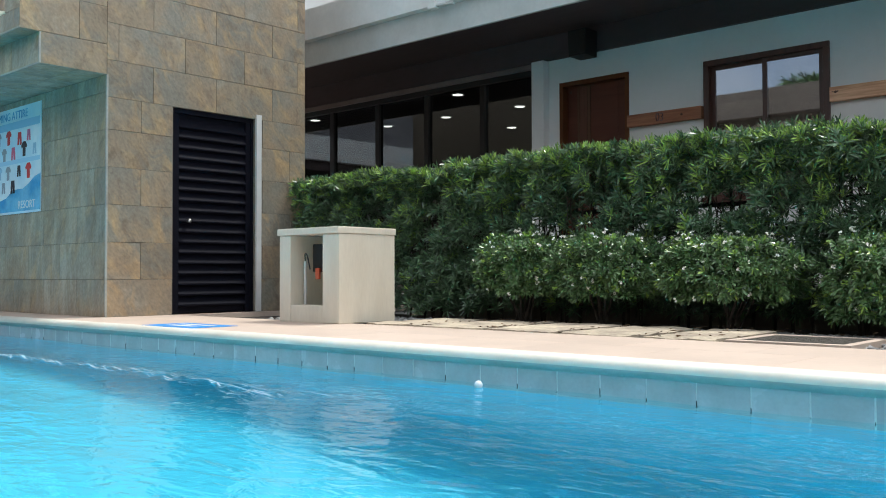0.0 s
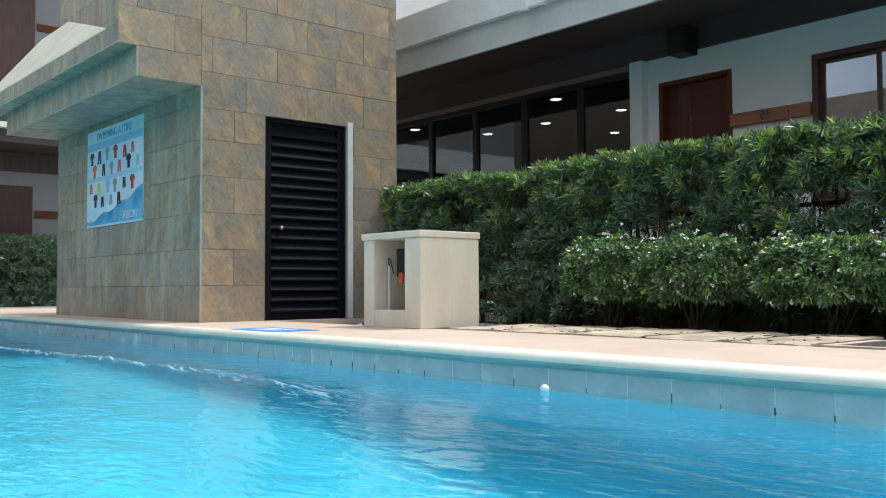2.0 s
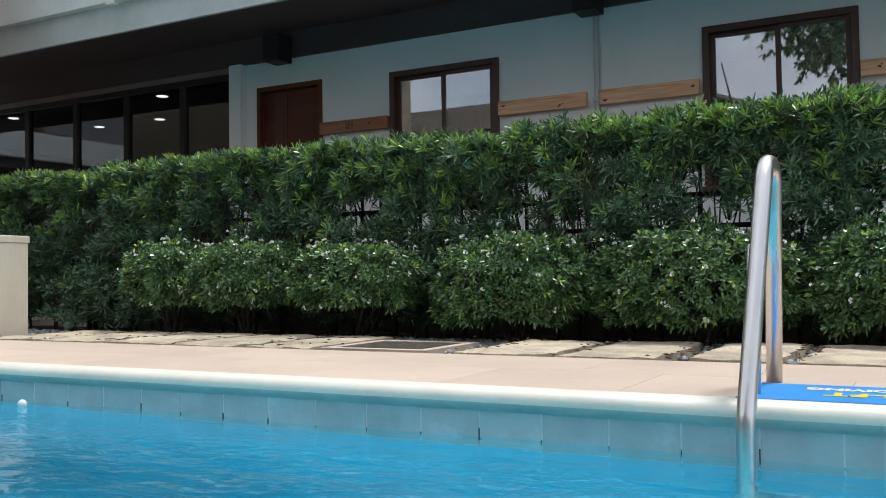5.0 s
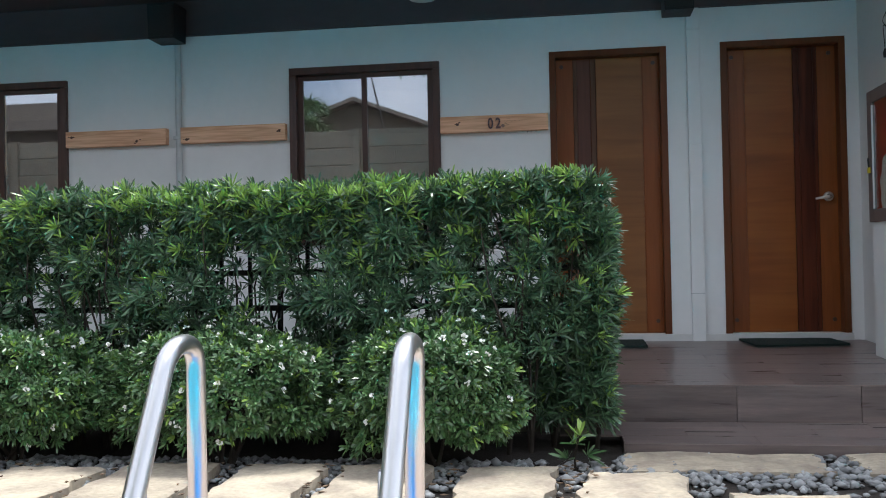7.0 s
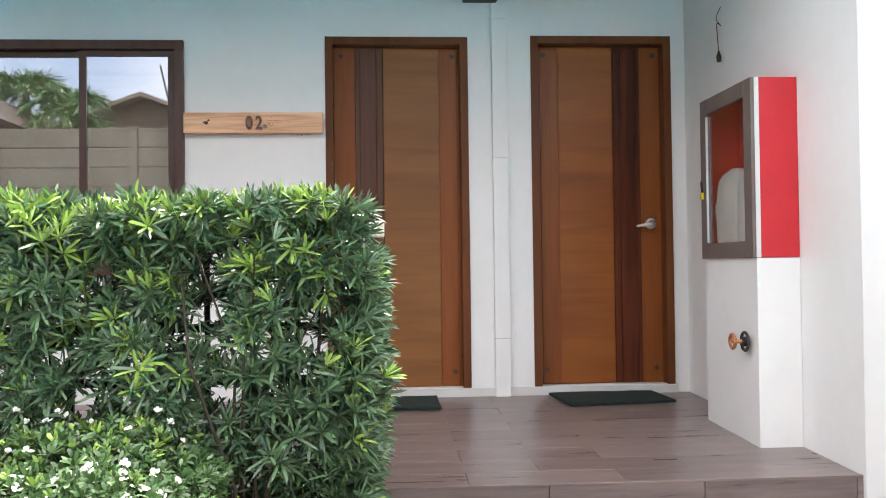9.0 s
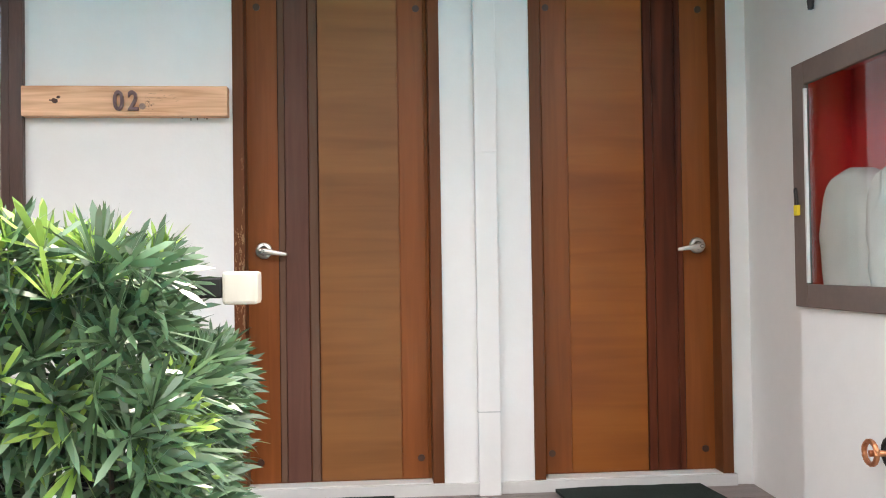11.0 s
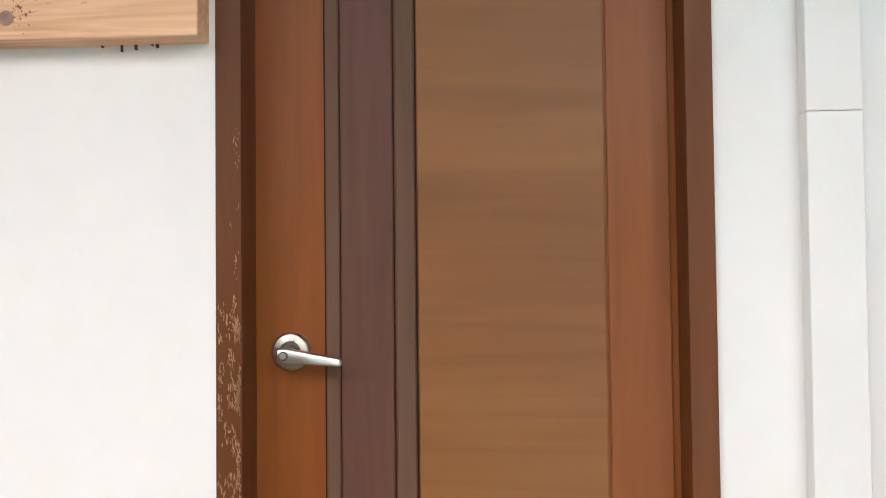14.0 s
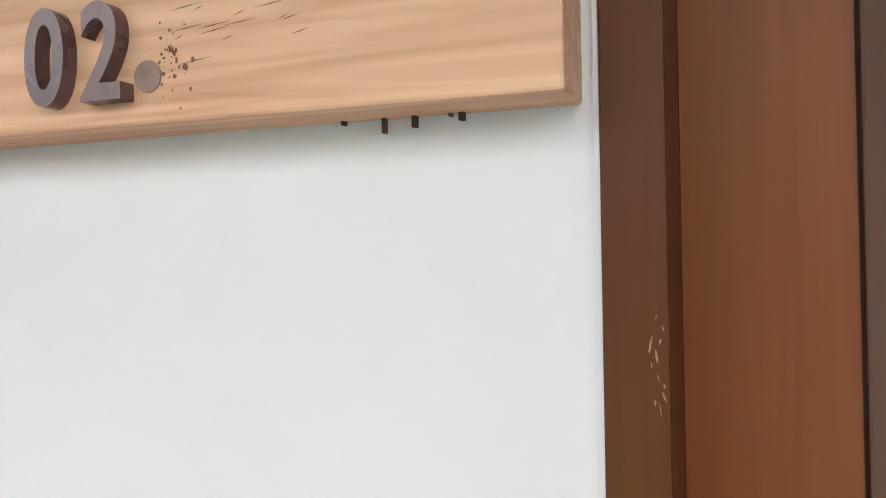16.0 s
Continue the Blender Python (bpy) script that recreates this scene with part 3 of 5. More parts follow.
def build_rooms():
    # wall and ceiling colours are kept dark to stand for unlit interiors
    bm = bmesh.new()
    for a, b in ((-6.6, -4.2), (-3.6, -1.0)):
        add_box(bm, a, b, 2.2, 2.25, 0, 2.86)
        add_box(bm, a - 0.05, a, 0.18, 2.2, 0, 2.86)
        add_box(bm, b, b + 0.05, 0.18, 2.2, 0, 2.86)
        add_box(bm, a, b, 0.18, 2.2, 2.80, 2.86)
        add_box(bm, a, b, 0.18, 2.2, 0.2, 0.25)
    add_box(bm, -7.7, -6.66, 0.185, 0.2, 0, 2.7)
    add_box(bm, -0.94, 1.45, 0.185, 0.2, 0, 2.7)
    structure("room_wall", bm, M_ROOM, "plain walls of the rooms behind the windows, coloured dark for dimness", "wall")
    bm = bmesh.new()
    add_box(bm, -15, -7.82, 6.0, 6.1, 0, 2.86)
    add_box(bm, -15.1, -15, 0.1, 6.0, 0, 2.86)
    add_box(bm, -7.82, -7.72, 0.18, 6.0, 0, 2.86)
    structure("dining_wall", bm, M_ROOM, "walls of the glazed dining room, coloured dark for dimness", "wall")
    structure("dining_ceiling", box(-15, -7.82, 0.2, 6.0, 2.62, 2.66), mat("dark_ceiling", (0.1, 0.09, 0.085), 0.7, noise_scale=2, amount=0.2), "ceiling of the dining room, coloured dark for dimness", "ceiling")
    structure("dining_floor", box(-15, -7.82, 0.0, 6.0, 0.1, 0.22), M_PORCH, "dark floor of the dining room", "floor")
    for px, py in ((-9.42, 0.5), (-10.62, 1.62), (-9.33, 1.68), (-8.13, 0.5), (-10.49, 3.0), (-11.8, 1.6), (-9.2, 3.0), (-12.2, 0.5)):
        d = thing("downlight", (px, py, 2.612), "small round recessed downlight glowing in the ceiling", "light", "dining room downlights")
        part("trim_ring", disc((0, 0, 0), 0.085, 0.012), M_WHITEFRAME, d)
        part("lens", disc((0, 0, -0.006), 0.068, 0.008), M_LAMP, d, "glowing lens")
    g = thing("glass_front", (0, 0, 0), "dark framed floor to ceiling shop glazing", "window", kind="structure")
    for mx in (-12.7, -11.28, -10.39, -9.52, -8.63):
        part("mullion", box(mx - 0.035, mx + 0.035, 0.02, 0.1, 0.2, 2.58), M_IRON, g)
    part("head", box(-15, -7.835, -0.03, 0.11, 2.60, 2.655, 0.004), mat("brown_head_rail", (0.26, 0.20, 0.185), 0.45, noise_scale=4, amount=0.2), g)
    part("transom", box(-15, -7.835, 0.0, 0.1, 2.54, 2.598), M_IRON, g)
    for a, b in ((-15, -12.7), (-12.7, -11.28), (-11.28, -10.39), (-10.39, -9.52), (-9.52, -8.63), (-8.63, -7.83)):
        p = part("pane", box(a + 0.035, b - 0.035, 0.055, 0.062, 0.2, 2.56), M_SHOP, g)
        p.visible_shadow = False


def build_window(name, x0, x1, z1, label):
    w = thing(name, ((x0 + x1) / 2, 0, 1.0), label, "window", kind="structure")
    h = (x1 - x0) / 2
    H = z1 - 1.0
    f = 0.055
    part("head", box(-h, h, -0.03, 0.09, H - f, H, 0.004), M_FRAME, w)
    part("sill", box(-h - 0.02, h + 0.02, -0.05, 0.09, 0, f, 0.004), M_FRAME, w)
    for a in (-h, h - f):
        part("jamb", box(a, a + f, -0.03, 0.09, f, H - f, 0.004), M_FRAME, w)
    for a, b, y in ((-h + f, 0.02, 0.03), (-0.02, h - f, 0.0)):
        s = part("sash", box(a, b, y, y + 0.025, H - f - 0.035, H - f - 0.002), M_FRAME, w)
        part("rail", box(a, b, y, y + 0.025, f, f + 0.04), M_FRAME, s)
        for c in (a, b - 0.04):
            part("stile", box(c, c + 0.04, y, y + 0.026, f + 0.04, H - f - 0.035), M_FRAME, s)
        p = part("pane", box(a + 0.04, b - 0.04, y + 0.01, y + 0.014, f + 0.04, H - f - 0.035), M_GLASS, w)
        p.visible_shadow = False
        k, slat = 0, None
        z = f + 0.01
        while z + 0.115 < H - f:
            if slat is None:
                slat = part("louvre", prism([(0.10, 0.0), (0.106, 0.0), (0.122, 0.118), (0.116, 0.118)], a + 0.004, b - 0.004), M_LOUVRE, w, "tan louvre blade behind the glass")
            else:
                ob = new("louvre", slat.data)
                ob.parent = w
                ob.location = (0, 0, z - f - 0.01)
            if k == 0:
                slat.location = (0, 0, 0)
            z += 0.112
            k += 1
        for v in slat.data.vertices:
            v.co.z += f + 0.01


def lever(parent, x, y, z, toward):
    """A lever handle: domed rose, neck, flat tapering lever with a key cylinder."""
    hnd = part("handle", tube([(x, y, z), (x, y - 0.009, z), (x, y - 0.013, z), (x, y - 0.015, z)], [0.0345, 0.0345, 0.031, 0.020], 32), M_NICKEL, parent, "satin nickel lever handle")
    part("collar", tube([(x, y - 0.014, z), (x, y - 0.024, z - 0.001), (x, y - 0.024, z - 0.001), (x, y - 0.030, z - 0.002)], [0.019, 0.019, 0.014, 0.014], 24), M_GRATE, hnd)
    part("neck", tube([(x, y - 0.028, z - 0.002), (x, y - 0.050, z - 0.004)], [0.0145, 0.013], 20), M_NICKEL, hnd, smooth=True)
    bm = bmesh.new()
    rings = []
    # sections along the lever: reach, depth, drop, half thickness, half height
    for u, dy, dz, ht, hh in ((-0.0165, -0.055, -0.003, 0.002, 0.004), (-0.015, -0.055, -0.003, 0.0065, 0.009), (-0.009, -0.055, -0.003, 0.0085, 0.0135), (0.004, -0.055, -0.004, 0.009, 0.0148),
                              (0.02, -0.056, -0.006, 0.0085, 0.0132), (0.05, -0.054, -0.010, 0.007, 0.0105), (0.080, -0.050, -0.0145, 0.006, 0.0085),
                              (0.095, -0.048, -0.0165, 0.0055, 0.0075), (0.100, -0.047, -0.017, 0.003, 0.0045)):
        ring = []
        for k in range(16):
            c, sn = math.cos(k * math.pi / 8), math.sin(k * math.pi / 8)
            ring.append(bm.verts.new((x + u * toward, y + dy + ht * math.copysign(abs(c) ** 0.6, c), z + dz + hh * math.copysign(abs(sn) ** 0.6, sn))))
        rings.append(ring)
    for r0, r1 in zip(rings, rings[1:]):
        for k in range(16):
            bm.faces.new((r0[k], r0[(k + 1) % 16], r1[(k + 1) % 16], r1[k]))
    bm.faces.new(rings[0])
    bm.faces.new(rings[-1][::-1])
    bmesh.ops.recalc_face_normals(bm, faces=bm.faces)
    part("lever", bm, M_NICKEL, hnd, smooth=True)
    part("cylinder", disc((x - 0.001 * toward, y - 0.0645, z - 0.004), 0.0085, 0.003, "y", 20), M_GRATE, hnd)
    part("keyway", tube([(x - 0.001 * toward, y - 0.0655, z - 0.004), (x - 0.001 * toward, y - 0.0672, z - 0.004)], [0.0062, 0.0055], 16), M_NICKEL, hnd)


def build_door(name, x0, x1, z0, z1, flip, panel, strip, label, chips=False, stile=W_STILE):
    """A flush panelled wooden door in its frame; flip puts the dark strip on the other side."""
    w = x1 - x0
    H = z1 - z0
    d = thing(name, (x0, 0, z0), label, "door", kind="structure")
    f = 0.046
    for a in (0, w - f):
        part("jamb", box(a, a + f, -0.012, 0.15, 0, H, 0.002), W_JAMB, d)
    part("head", box(f, w - f, -0.012, 0.15, H - f, H, 0.002), W_JAMB, d)
    def X(a, b):
        return (a, b) if not flip else (w - b, w - a)
    y = 0.078
    part("leaf", box(f + 0.0006, w - f - 0.0006, y, y + 0.04, 0.002, H - f - 0.001), stile, d)
    a, b = X(0.176, 0.201)
    part("bead", box(a, b, y - 0.007, y, 0.004, H - f - 0.004, 0.003), W_BEAD if not flip else strip, d)
    a, b = X(0.203, 0.298)
    part("strip", box(a, b, y - 0.004, y, 0.004, H - f - 0.004, 0.002), strip, d, "darker vertical wood strip")
    a, b = X(0.303, 0.338)
    part("bead", box(a, b, y - 0.007, y, 0.004, H - f - 0.004, 0.003), W_BEAD if not flip else strip, d)
    a, b = X(0.343, 0.677)
    part("panel", box(a, b, y - 0.003, y, 0.004, H - f - 0.004, 0.002), panel, d, "wide panel with level grain")
    # thin dark strips paint the shadow gaps between beads, strip and panel
    for ga, gb in ((0.173, 0.1755), (0.2015, 0.2030), (0.2985, 0.3010), (0.3385, 0.3415)):
        a, b = X(ga, gb)
        part("shadow_line", box(a, b, y - 0.0015, y, 0.004, H - f - 0.004), W_SHADOW_LINE, d)
    a, b = X(0.681, 0.79)
    part("stile", box(a, b, y - 0.005, y, 0.004, H - f - 0.004, 0.002), stile, d)
    hx = 0.112 if not flip else w - 0.112
    lever(d, hx, y, 0.972, -1 if flip else 1)
    for cx, cz in ((0.09, H - 0.1), (w - 0.09, H - 0.1), (w - 0.09, 0.09), (0.09, 0.09)):
        part("plug", disc((cx, y - 0.004, cz), 0.015, 0.006, "y", 12), M_FRAME, d)
    if chips:
        rng = random.Random(5)
        bm = bmesh.new()
        spots = [(rng.gauss(0.93, 0.17), rng.random()) for _ in range(70)]
        for i in range(1500):
            spot, side = rng.choice(spots)
            cz = spot + rng.gauss(0, 0.03)
            if not 0.30 < cz < 1.42 or (cz > 1.08 and rng.random() < 0.88):
                continue
            cx = f - 0.003 - abs(rng.gauss(0, 0.007)) if side < 0.5 or cz > 1.12 else rng.uniform(0.004, f - 0.005)
            if not 0.002 < cx < f - 0.0025 or noise.noise(Vector((cx * 90, cz * 26, 4.0))) < -0.05:
                continue
            sx, sz = rng.uniform(0.0003, 0.0011), rng.uniform(0.0015, 0.0085)
            lean = rng.gauss(0, 0.16)
            k = 6
            bm.faces.new([bm.verts.new((cx + sx * math.cos(j * 6.283 / k) * rng.uniform(0.5, 1.3) + lean * sz * math.sin(j * 6.283 / k), -0.0126, cz + sz * math.sin(j * 6.283 / k) * rng.uniform(0.6, 1.2))) for j in range(k)])
        part("sealant", box(-0.0045, -0.0005, -0.007, -0.001, 0, H), M_WHITE, d, "thin white sealant line")
        part("wear", bm, M_CHIP, d, "chipped varnish showing bare wood")


build_ground()
build_pool()
build_facade()
build_rooms()
build_window("window_1", -5.85, -4.68, 2.36, "dark wood framed sliding window with reflective glass")
build_window("window_2", -2.84, -1.67, 2.366, "dark wood framed sliding window beside room two")
build_door("door_1", -0.849, 0.0, 0.30, 2.395, False, W_PANEL, W_DARK, "closed brown wooden door of room two", True)
build_door("door_2", 0.38, 1.236, 0.30, 2.405, True, W_PANEL3, W_DARK3, "closed orange-brown wooden door by the corner")
build_door("door_3", -7.52, -6.67, 0.30, 2.395, False, W_RED, W_DARK, "closed red-brown wooden door of room three", stile=W_RED)


# ---- tower ----
def build_tower():
    t = thing("tower", (0, 0, 0), "stone-tiled pump house tower with a projecting ledge", "tower", kind="structure")
    x0, x1, y0, y1 = -12.28, -8.74, -4.55, -2.53
    bm = bmesh.new()
    e = 0.01
    dy0, dy1, dz = -3.95, -3.11, 1.76
    # shell with the doorway left open
    add_box(bm, x0 + e, x1 - e - 0.2, y0 + e, y1, 0, 6.0)
    add_box(bm, x1 - e - 0.2, x1 - e, y0 + e, dy0, 0, 6.0)
    add_box(bm, x1 - e - 0.2, x1 - e, dy1, y1, 0, 6.0)
    add_box(bm, x1 - e - 0.2, x1 - e, dy0, dy1, dz, 6.0)
    add_box(bm, x0 + e, x1 - e, -5.09 + e, y0 + e, 1.94 + e, 2.18)
    add_box(bm, x0 - 0.6, x1 - e, -5.24 + e, y0 + e, 2.18 + e, 2.33)
    add_box(bm, -9.0 + e, x1 - e, -5.24 + e, y0 + e, 2.33, 6.0)
    part("core", bm, M_GROUT, t)
    bm = bmesh.new()
    # a lean-to cap whose end is hipped down to the pilaster
    low = [bm.verts.new(v) for v in ((x0 - 0.6, -5.24, 2.332), (-9.002, -5.24, 2.332), (-9.002, -4.565, 2.332), (x0 - 0.6, -4.565, 2.332))]
    mid = [bm.verts.new(v) for v in ((x0 - 0.6, -5.24, 2.345), (-9.002, -5.24, 2.345))]
    top = [bm.verts.new(v) for v in ((x0 - 0.6, -4.565, 3.20), (-11.95, -4.565, 3.20))]
    for q in ((low[0], low[1], low[2], low[3]), (low[0], mid[0], mid[1], low[1]), (mid[0], top[0], top[1], mid[1]),
              (mid[1], top[1], low[2], low[1]), (top[0], low[3], low[2], top[1]), (low[0], low[3], top[0], mid[0])):
        bm.faces.new(q)
    bmesh.ops.recalc_face_normals(bm, faces=bm.faces)
    part("cap", bm, M_CAP, t, "sunlit cream sloping stone cap")
    rng = random.Random(2)
    cache = {}

    def tile(face, a, b, z0, z1, at):
        """One tile on the x-face (spans y) or y-face (spans x); pieces share meshes by size."""
        key = (face, round(b - a, 3), round(z1 - z0, 3))
        g = 0.0016
        if key not in cache:
            w, h = b - a - 2 * g, z1 - z0 - 2 * g
            bm = bmesh.new()
            if face == "x":
                add_box(bm, -0.012, 0, -w / 2, w / 2, -h / 2, h / 2, 0.0015)
            elif face == "y":
                add_box(bm, -w / 2, w / 2, 0, 0.012, -h / 2, h / 2, 0.0015)
            else:
                add_box(bm, -w / 2, w / 2, -h / 2, h / 2, 0, 0.012, 0.0015)
            # all but the door face get paler stone, for lime and pool-reflected light
            cache[key] = mesh_of(bm, "tile", M_STONE if face == "x" else M_LIMED_LIT)
        ob = new("tile", cache[key])
        ob.parent = t
        c = (a + b) / 2
        zc = (z0 + z1) / 2
        jig = rng.uniform(-0.001, 0.001)
        ob.location = (at + jig, c, zc) if face == "x" else ((c, at + jig, zc) if face == "y" else (c, zc, at + jig))

    def rows(face, a0, a1, z0, z1, at, skip=None, first=0.0):
        k = 0
        z = z0
        while z < z1 - 0.01:
            top = min(z + 0.30, z1)
            a = a0 - (0.31 if k % 2 else 0.0) - first
            while a < a1 - 0.01:
                p, q = max(a, a0), min(a + 0.61, a1)
                segs = [(p, q)] if q - p > 0.03 else []
                if skip and z < skip[2] - 0.02:
                    out = []
                    for s, r in segs:
                        if r <= skip[0] or s >= skip[1]:
                            out.append((s, r))
                        else:
                            if skip[0] - s > 0.03:
                                out.append((s, skip[0]))
                            if r - skip[1] > 0.03:
                                out.append((skip[1], r))
                    segs = out
                for s, r in segs:
                    tile(face, s, r, z, top, at)
                a += 0.61
            z = top
            k += 1

    # door face, in bands that meet the doorway's head
    rows("x", y0, y1, 0, 1.76, x1, (dy0 - 0.01, dy1 + 0.07, 1.76))
    rows("x", y0, y1, 1.76, 4.16, x1, None, 0.2)
    rows("x", -5.09, y0, 1.94, 2.18, x1)
    rows("x", -5.24, y0, 2.18, 4.28, x1, None, 0.15)
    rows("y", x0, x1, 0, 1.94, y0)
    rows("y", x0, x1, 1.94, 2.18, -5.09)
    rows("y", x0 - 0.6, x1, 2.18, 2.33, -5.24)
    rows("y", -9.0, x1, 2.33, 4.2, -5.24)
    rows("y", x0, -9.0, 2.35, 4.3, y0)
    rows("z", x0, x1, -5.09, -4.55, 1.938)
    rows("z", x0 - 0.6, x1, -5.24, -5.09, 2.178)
    # pale tile trims along the edges
    for bx in (box(x1 - 0.012, x1 + 0.003, y0 - 0.003, y0 + 0.012, 0.0, 1.937), box(x1 - 0.010, x1 + 0.003, -5.093, -5.08, 1.9405, 2.177),
               box(x0, x1, -5.0935, -5.084, 1.9365, 1.949), box(x0 - 0.6, x1, -5.2435, -5.234, 2.1765, 2.189)):
        part("edge_trim", bx, M_TRIM, t, "pale tile edge trim")
    # louvred black door
    d = thing("door_4", (x1 - 0.09, dy0, 0), "closed black metal louvred service door", "door", kind="structure")
    W = dy1 - dy0
    part("frame", box(-0.06, 0.06, 0.0, 0.03, 0, dz), M_BLACKDOOR, d)
    part("frame", box(-0.06, 0.06, W - 0.03, W, 0, dz), M_BLACKDOOR, d)
    part("frame", box(-0.06, 0.06, 0.03, W - 0.03, dz - 0.04, dz), M_BLACKDOOR, d)
    part("leaf", box(-0.02, 0.015, 0.03, W - 0.03, 0.01, dz - 0.04), M_BLACKDOOR, d)
    slat = None
    n = 18
    for i in range(n):
        z = 0.06 + i * (dz - 0.14) / n
        h = (dz - 0.14) / n
        ob = part("slat", prism([(0.014, z), (0.055, z + 0.012), (0.055, z + 0.022), (0.016, z + h * 0.93)], 0.075, W - 0.075, "y"), M_BLACKDOOR, d) if slat is None else None
        if ob is None:
            ob = new("slat", slat.data)
            ob.parent = d
            ob.location = (0, 0, i * h)
        else:
            slat = ob
    for a in (0.03, W - 0.078):
        part("stile", box(0.015, 0.05, a, a + 0.048, 0.01, dz - 0.04, 0.003), M_BLACKDOOR, d)
    part("knob", tube([(0.05, 0.16, 0.80), (0.085, 0.16, 0.80), (0.1, 0.16, 0.80)], [0.012, 0.02, 0.012]), M_NICKEL, d, "small steel knob", True)
    f = thing("door_frame", (x1, dy1, 0), "white painted metal door frame edge", "frame", kind="structure")
    part("jamb", box(-0.1, 0.014, 0.004, 0.06, 0, 1.8), M_WHITEFRAME, f)
    # poster
    p = thing("poster", (-11.33, -4.552, 0.90), "blue and white swimwear rules poster with a wave", "poster")
    w, h = 1.44, 0.98
    part("sheet", box(0, w, -0.008, -0.001, 0, h), M_POSTER, p)
    bm = bmesh.new()
    pts = [(0.0, 0.0), (w, 0.0), (w, 0.34)] + [(w * (1 - k / 12), 0.34 - 0.30 * (k / 12) ** 0.8 + 0.02 * math.sin(k * 1.7)) for k in range(1, 13)]
    vs = [bm.verts.new((x, -0.0095, max(z, 0.02))) for x, z in pts]
    bm.faces.new(vs)
    part("wave", bm, M_POSTERBLUE, p)
    part("band", box(0.02, w - 0.02, -0.0095, -0.0082, 0.78, 0.85), mat("poster_band", (0.3, 0.6, 0.8), 0.4), p)
    part("band", box(0.02, w - 0.02, -0.0095, -0.0082, 0.46, 0.50), mat("poster_band_low", (0.4, 0.68, 0.85), 0.4), p)
    lettering("title", "SWIMMING ATTIRE", Matrix.LocRotScale((w / 2, -0.0095, 0.905), Euler((radians(90), 0, 0)), None), 0.105, M_POSTERBLUE, p)
    lettering("word", "RESORT", Matrix.LocRotScale((w - 0.28, -0.0105, 0.075), Euler((radians(90), 0, 0)), None), 0.1, M_WHITE, p)
    inks = [mat("ink_" + n, c, 0.5) for n, c in (("black", (0.02, 0.02, 0.03)), ("navy", (0.03, 0.05, 0.16)), ("red", (0.6, 0.05, 0.05)), ("orange", (0.75, 0.2, 0.05)),
                                                ("yellow", (0.8, 0.7, 0.1)), ("grey", (0.3, 0.35, 0.4)), ("sky", (0.35, 0.55, 0.7)), ("pink", (0.7, 0.15, 0.25)))]
    order = [0, 1, 5, 2, 2, 7, 3, 0, 5, 7, 0, 6, 3, 4, 6, 5, 0, 2, 0, 0, 5, 0]
    for i, ink in enumerate(order):
        row, col = divmod(i, 6)
        cx = 0.13 + col * 0.215 + 0.105 * (row % 2) + rng.uniform(-0.02, 0.02)
        cz = (0.70, 0.57, 0.38, 0.25)[row] + rng.uniform(-0.015, 0.015)
        s = rng.uniform(0.055, 0.072)
        shape = rng.choice(("shirt", "shorts"))
        bm = bmesh.new()
        if shape == "shirt":
            o = [(-0.5, -1), (0.5, -1), (0.5, 0.2), (0.9, 0.1), (1.0, 0.5), (0.45, 1), (-0.45, 1), (-1.0, 0.5), (-0.9, 0.1), (-0.5, 0.2)]
        else:
            o = [(-0.8, -0.9), (-0.15, -0.9), (0, 0.1), (0.15, -0.9), (0.8, -0.9), (0.6, 0.9), (-0.6, 0.9)]
        bm.faces.new([bm.verts.new((cx + u * s * 0.9, -0.0095, cz + v * s)) for u, v in o][::1])
        part("garment", bm, inks[ink], p)


build_tower()


# ---- pump box by the tower ----
def build_box():
    b = thing("pump_box", (-7.17, -4.05, 0), "cream plastered masonry box with an open front niche", "box")
    w, d, h = 0.64, 0.53, 0.61
    part("left_post", box(0, 0.125, 0, d, 0, h, 0.006), M_PLASTER, b)
    part("right_post", box(0.47, w, 0, d, 0, h, 0.006), M_PLASTER, b)
    part("back", box(0.125, 0.47, d - 0.06, d - 0.004, 0, h), M_PLASTER, b)
    part("kerb", box(0.125, 0.47, 0.004, 0.12, 0, 0.12, 0.005), M_PLASTER, b)
    part("floor", box(0.125, 0.47, 0.12, d - 0.06, 0, 0.07), M_PLASTER, b)
    part("lid", box(-0.012, w + 0.004, -0.014, d + 0.01, h + 0.001, h + 0.048, 0.006), M_PLASTER, b, "flat cream lid slab")
    p = thing("water_pipe", (-7.015, -3.94, 0.07), "thin white upright pipe with a black wire", "pipe")
    part("pipe", tube([(0, 0, 0), (0, 0, 0.36)], 0.011), M_WHITEFRAME, p)
    part("wire", tube(arc([(0, 0, 0.36), (0.02, -0.02, 0.42), (0.07, -0.04, 0.40), (0.09, -0.03, 0.30)], 5, 0.03), 0.005, 8), M_BLACK, p)
    s = thing("switch_box", (-6.92, -3.87, 0.33), "small black switch box with a red plug", "switch")
    part("body", box(-0.05, 0.07, -0.04, 0.02, 0.02, 0.22, 0.006), M_BLACK, s)
    part("plug", box(0.0, 0.04, -0.06, -0.04, -0.03, 0.05, 0.005), mat("red_plug", (0.6, 0.1, 0.04), 0.5), s)


build_box()


# ---- pool ladder and depth mats ----
def build_ladder():
    l = thing("pool_ladder", (-1.385, -4.7, 0), "polished stainless steel pool ladder with two bent rails", "ladder")
